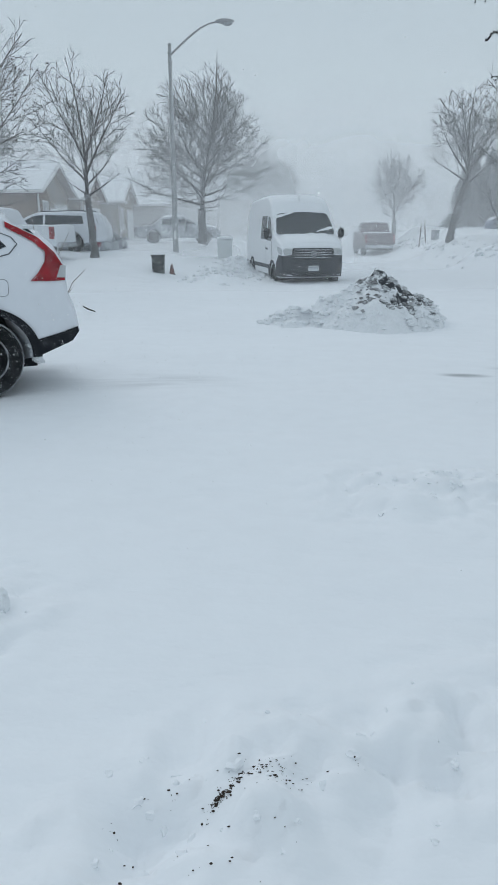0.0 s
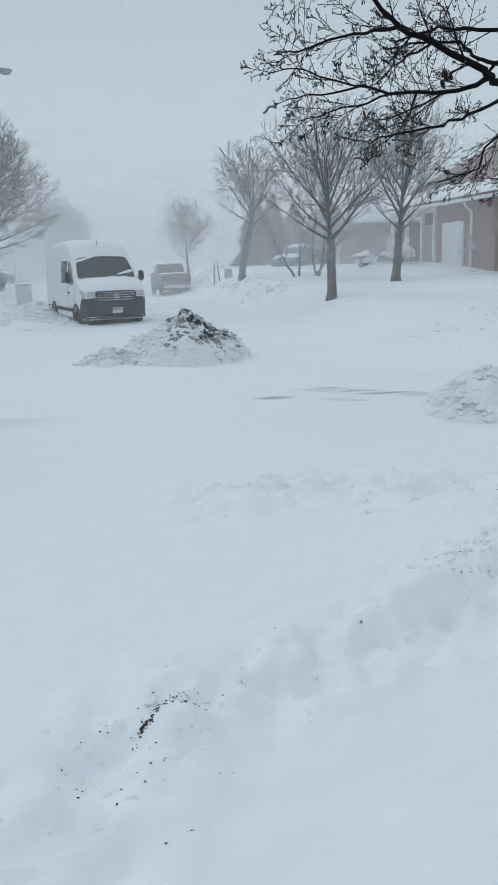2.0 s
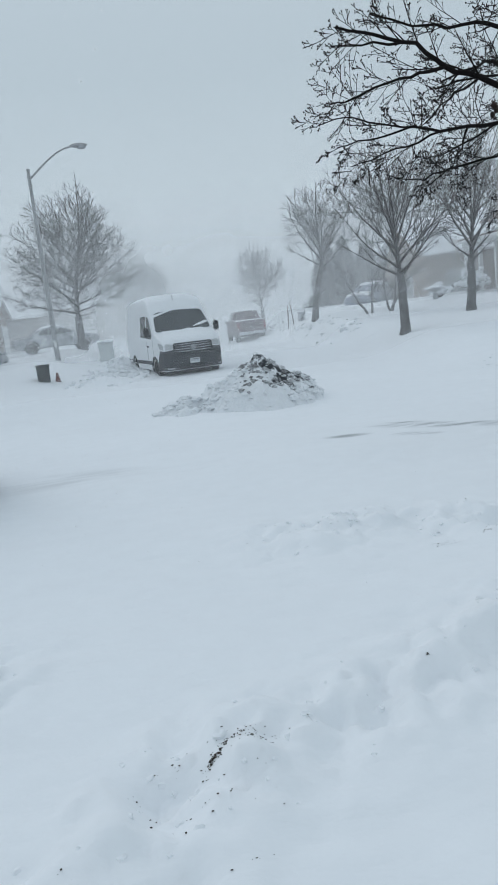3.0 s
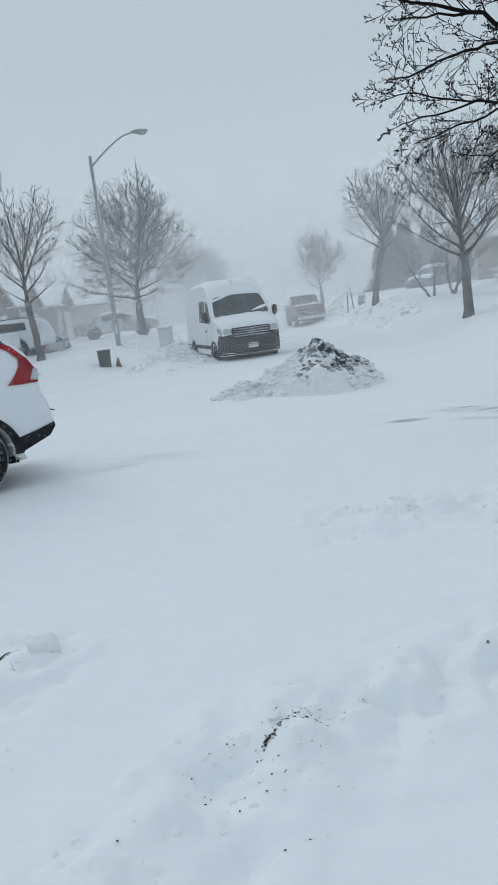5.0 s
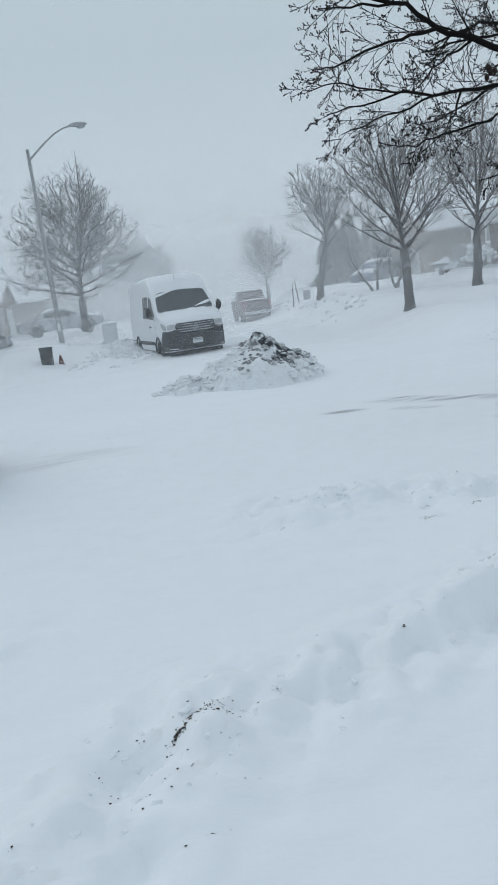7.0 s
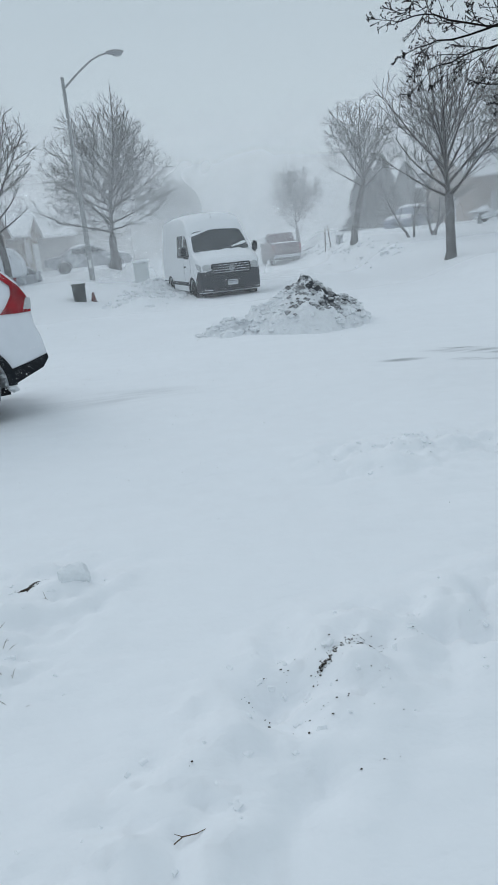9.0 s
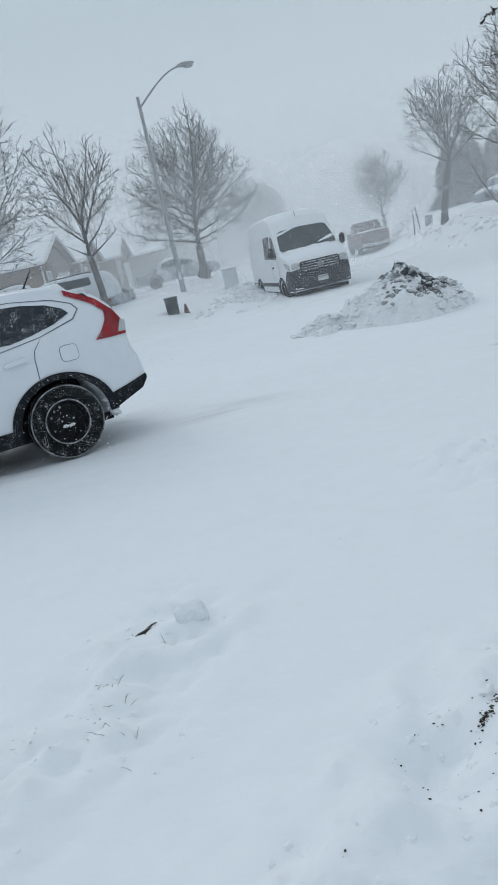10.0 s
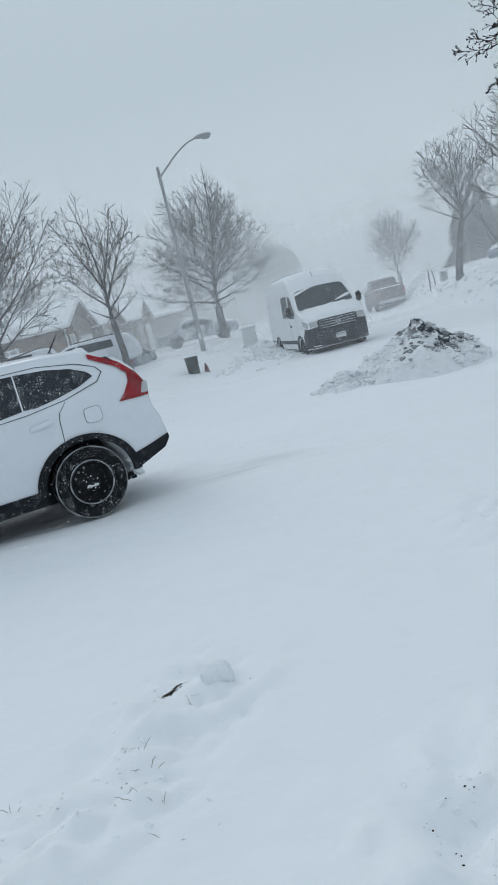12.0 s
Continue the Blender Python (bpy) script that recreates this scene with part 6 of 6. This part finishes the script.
def mound(name, label, x, y, ridge, ry, turn, seed, mat, chunks, dirt_at=None, rough=1.0):
    """A ploughed heap: ridge gives its height along its length; broken crust lies over it."""
    z0 = z_at(x, y) - 0.06
    ob = thing(name, Matrix.Translation((x, y, z0)) @ Matrix.Rotation(radians(turn), 4, "Z"), label, "snow pile")
    xs, hs = [p[0] for p in ridge], [p[1] for p in ridge]

    def surf(u, v):
        h0 = float(np.interp(u, xs, hs, 0, 0))
        w = ry * (0.45 + 0.75 * h0 / max(hs))
        k = max(0.0, 1 - (abs(v + 0.1 * math.sin(u * 3)) / w) ** 1.5)
        h = h0 * k
        p = Vector((u, v, seed))
        edge = min(1.0, h / 0.15)
        crag = 0.11 * noise.noise(p * 1.9) + 0.075 * noise.noise(p * 4.5) + 0.06 * (abs(noise.noise(p * 7)) - 0.2) + 0.025 * noise.noise(p * 16)
        return h + edge * crag * rough - (0.1 if h <= 0 else 0)

    nx, ny = 120, 84
    x0, x1 = xs[0] - 0.15, xs[-1] + 0.15
    verts, faces = [], []
    for i in range(nx + 1):
        for j in range(ny + 1):
            u, v = x0 + (x1 - x0) * i / nx, ry * 1.35 * (2 * j / ny - 1)
            verts.append((u, v, surf(u, v)))
    for i in range(nx):
        for j in range(ny):
            a = i * (ny + 1) + j
            faces.append((a, a + ny + 1, a + ny + 2, a + 1))
    part("snow_body", Heap(verts, faces), mat, ob, "crusted white snow")
    rng = random.Random(seed)
    bm, bm2 = Heap(), Heap()
    for k in range(chunks):
        u, v = rng.uniform(x0, x1), rng.gauss(-0.2, 0.5) * ry
        h = surf(u, v)
        if h < 0.08:
            continue
        s = rng.uniform(0.012, 0.05) * (1.9 if rng.random() < 0.1 else 1)
        dark = dirt_at is not None and abs(u - dirt_at[0]) < dirt_at[1] and h > 0.35 and rng.random() < 0.75
        lump(bm2 if dark else bm, (u, v, h + s * 0.05), (s * rng.uniform(0.7, 1.5), s * rng.uniform(0.7, 1.3), s * rng.uniform(0.5, 0.9)), 0.6, 2, k + seed)
    if len(bm.verts):
        tagged(part("crust_rubble", bm, CRUST, ob, "broken lumps of snow crust"), kind="stuff")
    if len(bm2.verts):
        tagged(part("dirt_rubble", bm2, DIRTY, ob, "grey-black frozen dirt and slush"), kind="stuff")
    return ob


mound("dirty_snow_pile", "ploughed snow pile topped with dark frozen dirt", 1.85, 11.75, [(-1.85, 0.0), (-1.55, 0.1), (-1.2, 0.24), (-0.8, 0.28), (-0.45, 0.44), (-0.1, 0.68), (0.22, 0.88), (0.5, 0.78), (0.85, 0.56), (1.2, 0.3), (1.42, 0.0)], 1.2, -6, 3, STAINED, 900, (0.6, 0.75), 1.5)
mound("snow_pile", "ploughed pile of clean crusted snow", 4.45, 5.3, [(-1.55, 0.0), (-1.3, 0.14), (-0.9, 0.28), (-0.4, 0.46), (0.2, 0.54), (0.9, 0.5), (1.6, 0.42), (2.4, 0.0)], 0.9, 4, 9, CRUST, 700, None, 1.2)


def scatter_clods(name, label, rows, count, spread, size, seed, mat, z_off=0.0, sub=2):
    rng = random.Random(seed)
    bm = Heap()
    for k in range(count):
        i = rng.randrange(len(rows) - 1)
        t = rng.random()
        x = rows[i][0] + (rows[i + 1][0] - rows[i][0]) * t + rng.gauss(0, spread)
        y = rows[i][1] + (rows[i + 1][1] - rows[i][1]) * t + rng.gauss(0, spread)
        s = size * rng.uniform(0.4, 1.5)
        lump(bm, (x, y, z_at(x, y) + z_off * s), (s * rng.uniform(0.7, 1.3), s * rng.uniform(0.7, 1.3), s * rng.uniform(0.7, 1.2)), 0.75, sub, k + seed)
    ob = new(name, mesh_of(bm, name, mat))
    return tagged(ob, label, "snow clods", kind="stuff")


scatter_clods("snow_clods", "soft clods of thrown snow along the drive's edge", ROW_NEAR, 130, 0.15, 0.012, 1, SNOW, -0.5)
scatter_clods("snow_clods", "broken crumbs of crusted snow on the thrown ridge", [(1.3, 1.8), (1.7, 1.95), (2.2, 2.05)], 170, 0.12, 0.012, 11, CRUST, -0.25)
scatter_clods("snow_clods", "soft clods of thrown snow on the yard", ROW_MID, 110, 0.17, 0.015, 2, SNOW, -0.35)
scatter_clods("snow_clods", "soft clods of thrown snow beside the drive", ROW_LEFT, 55, 0.16, 0.012, 3, SNOW, -0.5)
scatter_clods("snow_rubble", "ploughed rubble of snow beside the van", ROW_VAN, 420, 0.55, 0.075, 4, CRUST, -0.1)
scatter_clods("snow_rubble", "ploughed rubble of snow along the far kerb", ROW_RIGHT[2:], 150, 0.4, 0.075, 5, CRUST, -0.1)
scatter_clods("snow_rubble", "broken snow crust on the lawn's edge", [(6.6, 12.5), (8.6, 13.0), (10.2, 14.5)], 40, 0.4, 0.03, 6, CRUST, -0.2)


def grit(name, label, spots, seed):
    """Crumbs of soil and bark lying on the snow: x, y, spread along, across, how many."""
    rng = random.Random(seed)
    bm = Heap()
    for x, y, a, b, count, turn in spots:
        c, s = math.cos(radians(turn)), math.sin(radians(turn))
        for k in range(count):
            u, v = rng.gauss(0, a), rng.gauss(0, b)
            px, py = x + u * c - v * s, y + u * s + v * c
            r = rng.choice((0.0007, 0.0009, 0.0011, 0.0014, 0.0018, 0.0028)) * rng.uniform(0.8, 1.3)
            lump(bm, (px, py, z_at(px, py) + r * 0.4), (r * rng.uniform(0.8, 2.2), r, r * 0.8), 0.4, 1, k)
    ob = new(name, mesh_of(bm, name, GRIT))
    return tagged(ob, label, "dirt", kind="stuff")


grit("dirt_crumbs", "dark crumbs of soil and bark on the thrown snow", [
    (-0.08, 1.2, 0.05, 0.012, 100, 30), (-0.13, 1.165, 0.02, 0.008, 110, 30), (0.0, 1.22, 0.05, 0.028, 110, 15), (-0.27, 1.2, 0.03, 0.015, 12, 20), (-0.2, 0.96, 0.06, 0.05, 16, 0),
    (-0.08, 1.02, 0.08, 0.07, 14, 0), (0.2, 1.27, 0.05, 0.03, 10, 30), (-0.36, 1.1, 0.03, 0.03, 12, 0), (0.75, 1.51, 0.002, 0.002, 4, 0), (-0.08, 0.71, 0.03, 0.03, 5, 0), (-0.54, 0.77, 0.03, 0.02, 4, 0)], 1)
grit("dirt_crumbs", "specks of soil on the yard's broken snow", [
    (1.39, 1.96, 0.07, 0.04, 60, 20), (1.5, 1.8, 0.1, 0.07, 50, 20), (1.44, 1.56, 0.05, 0.03, 20, 0), (1.9, 1.88, 0.1, 0.07, 40, 0), (1.44, 2.8, 0.06, 0.015, 30, 0),
    (1.72, 2.88, 0.05, 0.025, 40, 20), (2.34, 2.84, 0.06, 0.03, 20, 0), (1.14, 3.52, 0.32, 0.06, 50, 0), (2.05, 2.45, 0.02, 0.02, 6, 0), (0.86, 3.4, 0.1, 0.04, 16, 0)], 2)
grit("dirt_crumbs", "dark soil crumbs beside a block of hard snow", [(-1.2, 2.14, 0.02, 0.012, 420, 20), (-1.22, 2.13, 0.012, 0.012, 300, 20), (-1.13, 2.16, 0.025, 0.005, 10, 12), (-1.27, 1.58, 0.05, 0.05, 14, 0), (-1.52, 1.5, 0.05, 0.03, 14, 0)], 3)


def hard_block():
    x, y = -1.0, 2.12
    bm = Heap()
    lump(bm, (0, 0, 0.015), (0.066, 0.055, 0.075), 0.3, 3, 6.0)
    ob = new("snow_block", mesh_of(bm, "snow_block", ICE))
    ob.matrix_world = pose(x, y, z_at(x, y), 0, 4, 18)
    tagged(ob, "squarish block of hard pale snow by the drive", "snow block")
    # a fallen twig at the viewer's feet
    x, y = -0.59, 0.56
    ob = thing("fallen_twig", pose(x, y, z_at(x, y) + 0.008, 0, 0, 10) @ Matrix.Diagonal((0.6, 0.6, 0.6, 1)), "thin forked twig lying on the snow", "twig")
    part("stem", tube([(-0.06, -0.01, 0), (-0.02, 0.008, 0.004), (0.03, 0, 0.006), (0.08, 0.012, 0.004)], [0.0028, 0.0026, 0.0022, 0.0012], 6), WOOD, ob)
    part("shoot", tube([(-0.02, 0.008, 0.004), (-0.05, 0.03, 0.008)], [0.002, 0.001], 5), WOOD, ob)
    # a broken stick further off by the road
    x, y = -2.95, 13.3
    ob = thing("broken_stick", pose(x, y, z_at(x, y), 0, 0, 20), "broken dark stick poking out of the snow", "stick")
    part("stem", tube([(-0.09, 0, 0.12), (0, 0, 0.06), (0.13, 0, 0.01)], [0.009, 0.014, 0.01], 6), BARK, ob)
    part("shoot", tube([(-0.02, 0, 0.07), (-0.07, 0.02, 0.09)], [0.008, 0.004], 5), BARK, ob)


hard_block()


def dead_grass():
    rng = random.Random(12)
    bm = None
    verts, faces = [], []
    for x, y, count in ((-1.27, 1.72, 6), (-1.23, 1.6, 5), (-1.28, 1.46, 4), (-1.17, 1.44, 4), (-1.1, 2.0, 2), (-1.66, 1.54, 4), (-1.07, 1.28, 2)):
        for k in range(count):
            px, py = x + rng.gauss(0, 0.03), y + rng.gauss(0, 0.025)
            a = rng.uniform(0, 6.28)
            ln = rng.uniform(0.012, 0.035)
            d = Vector((math.cos(a) * ln, math.sin(a) * ln, rng.uniform(0.005, 0.03)))
            p = Vector((px, py, z_at(px, py) - 0.002))
            add_tube(verts, faces, [p, p + d * 0.5 + Vector((0, 0, 0.004)), p + d], [0.0009, 0.0008, 0.0004], 3)
    ob = new("dead_grass", mesh_of(Heap(verts, faces), "dead_grass", STRAW))
    tagged(ob, "thin dead grass blades poking through the snow", "grass", kind="stuff")
    # tall bare stalks behind the parked car
    for k, (x, y, h, lx) in enumerate(((-3.5, 12.6, 1.5, 0.35), (-3.6, 12.8, 1.9, -0.1), (-3.3, 12.5, 0.9, 0.4), (-3.4, 12.7, 1.2, 0.1))):
        ob = thing("bare_stalk", Matrix.Translation((x, y, z_at(x, y) - 0.05)), "thin bare stalk bending in the wind", "plant", "stalks behind the car")
        part("stem", tube([(0, 0, 0), (lx * 0.3, 0, h * 0.4), (lx * 0.7, 0, h * 0.75), (lx * 1.3, 0, h)], [0.009, 0.008, 0.006, 0.003], 5), WOOD, ob)
        part("shoot", tube([(lx * 0.5, 0, h * 0.55), (lx * 0.5 + 0.12, 0, h * 0.72)], [0.005, 0.002], 4), WOOD, ob)


dead_grass()


# ---- snow in the air, and sheets for its haze ----
def blowing_snow():
    """Flakes driven over the yard and the street."""
    rs = np.random.RandomState(7)
    bands = []
    # near flakes, sparse
    n = 9000
    bands.append((rs.uniform(-9, 12, n), rs.uniform(2.0, 24.0, n), rs.uniform(0.0, 4.5, n), rs.uniform(0.0025, 0.006, n)))
    # snow whirling round the near car
    n = 2600
    bands.append((rs.uniform(-5.5, 0.0, n), rs.uniform(3.2, 6.0, n), rs.exponential(0.8, n), rs.uniform(0.0025, 0.006, n)))
    # ground drift over the street
    n = 14000
    bands.append((rs.uniform(-9, 16, n), rs.uniform(14, 27, n), rs.exponential(1.0, n), rs.uniform(0.005, 0.011, n)))
    verts = []
    for x, y, z, s in bands:
        base = height(x, y)
        c = np.stack([x, y, base + z], 1)
        keep = z < 10.5
        c, s = c[keep], s[keep]
        a = rs.normal(size=(len(c), 3)) * (1, 0.45, 1)
        a /= np.linalg.norm(a, axis=1, keepdims=True)
        b = np.cross(a, rs.normal(size=(len(c), 3)) * (0.45, 1, 0.45))
        b /= np.linalg.norm(b, axis=1, keepdims=True)
        k = s[:, None]
        tri = np.stack([c + a * k, c - 0.5 * a * k + 0.87 * b * k, c - 0.5 * a * k - 0.87 * b * k], 1)
        verts.append(tri.reshape(-1, 3))
    v = np.concatenate(verts).astype(np.float32)
    f = len(v) // 3
    me = bpy.data.meshes.new("blowing_snow")
    me.vertices.add(len(v))
    me.loops.add(len(v))
    me.polygons.add(f)
    me.vertices.foreach_set("co", v.ravel())
    me.loops.foreach_set("vertex_index", np.arange(len(v), dtype=np.int32))
    me.polygons.foreach_set("loop_start", np.arange(0, len(v), 3, dtype=np.int32))
    me.update(calc_edges=True)
    me.materials.append(FLAKE)
    return tagged(new("blowing_snow", me), "wind-driven snow filling the air down the street", "blowing snow", kind="stuff")


def flake_material():
    m = bpy.data.materials.new("snowflake")
    m.use_nodes = True
    n, l = m.node_tree.nodes, m.node_tree.links
    n.clear()
    out, d, t, mix = n.new("ShaderNodeOutputMaterial"), n.new("ShaderNodeBsdfDiffuse"), n.new("ShaderNodeBsdfTranslucent"), n.new("ShaderNodeMixShader")
    d.inputs[0].default_value = t.inputs[0].default_value = (0.9, 0.91, 0.92, 1)
    mix.inputs[0].default_value = 0.5
    l.new(d.outputs[0], mix.inputs[1])
    l.new(t.outputs[0], mix.inputs[2])
    l.new(mix.outputs[0], out.inputs[0])
    return m


FLAKE = flake_material()
blowing_snow()


def haze_sheet(y, amount, seed):
    """A see-through white sheet across the far street imitating haze, thickest near the ground."""
    m = bpy.data.materials.new("see_through_haze")
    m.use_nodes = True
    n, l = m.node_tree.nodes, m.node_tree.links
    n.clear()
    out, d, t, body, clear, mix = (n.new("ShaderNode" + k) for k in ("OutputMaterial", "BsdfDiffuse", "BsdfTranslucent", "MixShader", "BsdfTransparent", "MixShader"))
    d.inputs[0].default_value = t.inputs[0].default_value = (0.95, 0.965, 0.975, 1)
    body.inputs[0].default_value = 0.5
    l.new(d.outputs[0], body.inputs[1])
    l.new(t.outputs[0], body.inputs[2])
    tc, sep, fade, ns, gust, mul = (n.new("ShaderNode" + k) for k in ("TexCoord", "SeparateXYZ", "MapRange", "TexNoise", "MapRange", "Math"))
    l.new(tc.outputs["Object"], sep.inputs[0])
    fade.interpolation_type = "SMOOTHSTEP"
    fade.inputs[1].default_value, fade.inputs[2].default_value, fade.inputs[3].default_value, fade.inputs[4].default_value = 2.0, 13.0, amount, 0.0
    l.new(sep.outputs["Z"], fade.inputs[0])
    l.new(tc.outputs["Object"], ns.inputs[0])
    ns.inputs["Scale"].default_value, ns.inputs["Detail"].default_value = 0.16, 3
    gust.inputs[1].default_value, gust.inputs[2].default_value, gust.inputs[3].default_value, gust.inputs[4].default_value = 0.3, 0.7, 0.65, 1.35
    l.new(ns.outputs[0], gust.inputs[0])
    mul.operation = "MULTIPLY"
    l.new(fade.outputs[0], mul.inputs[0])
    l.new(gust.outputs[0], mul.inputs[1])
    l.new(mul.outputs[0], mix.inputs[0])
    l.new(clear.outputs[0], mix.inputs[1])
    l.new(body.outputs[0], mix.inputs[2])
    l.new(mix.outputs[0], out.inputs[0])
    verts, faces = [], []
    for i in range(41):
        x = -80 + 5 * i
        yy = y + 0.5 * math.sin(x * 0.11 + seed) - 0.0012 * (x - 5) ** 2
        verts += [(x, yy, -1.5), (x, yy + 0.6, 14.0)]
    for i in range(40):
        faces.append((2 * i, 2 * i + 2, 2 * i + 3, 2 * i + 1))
    ob = new("haze_sheet", mesh_of(Heap(verts, faces), "haze_sheet", m))
    return tagged(ob, "see-through sheet standing in for the haze of blown snow", "blowing snow", kind="stuff")


# added sheets that build up haze with distance: y, opacity, seed
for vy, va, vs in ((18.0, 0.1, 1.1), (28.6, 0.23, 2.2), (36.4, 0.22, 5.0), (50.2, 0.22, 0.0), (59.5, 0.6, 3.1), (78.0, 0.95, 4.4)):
    haze_sheet(vy, va, vs)
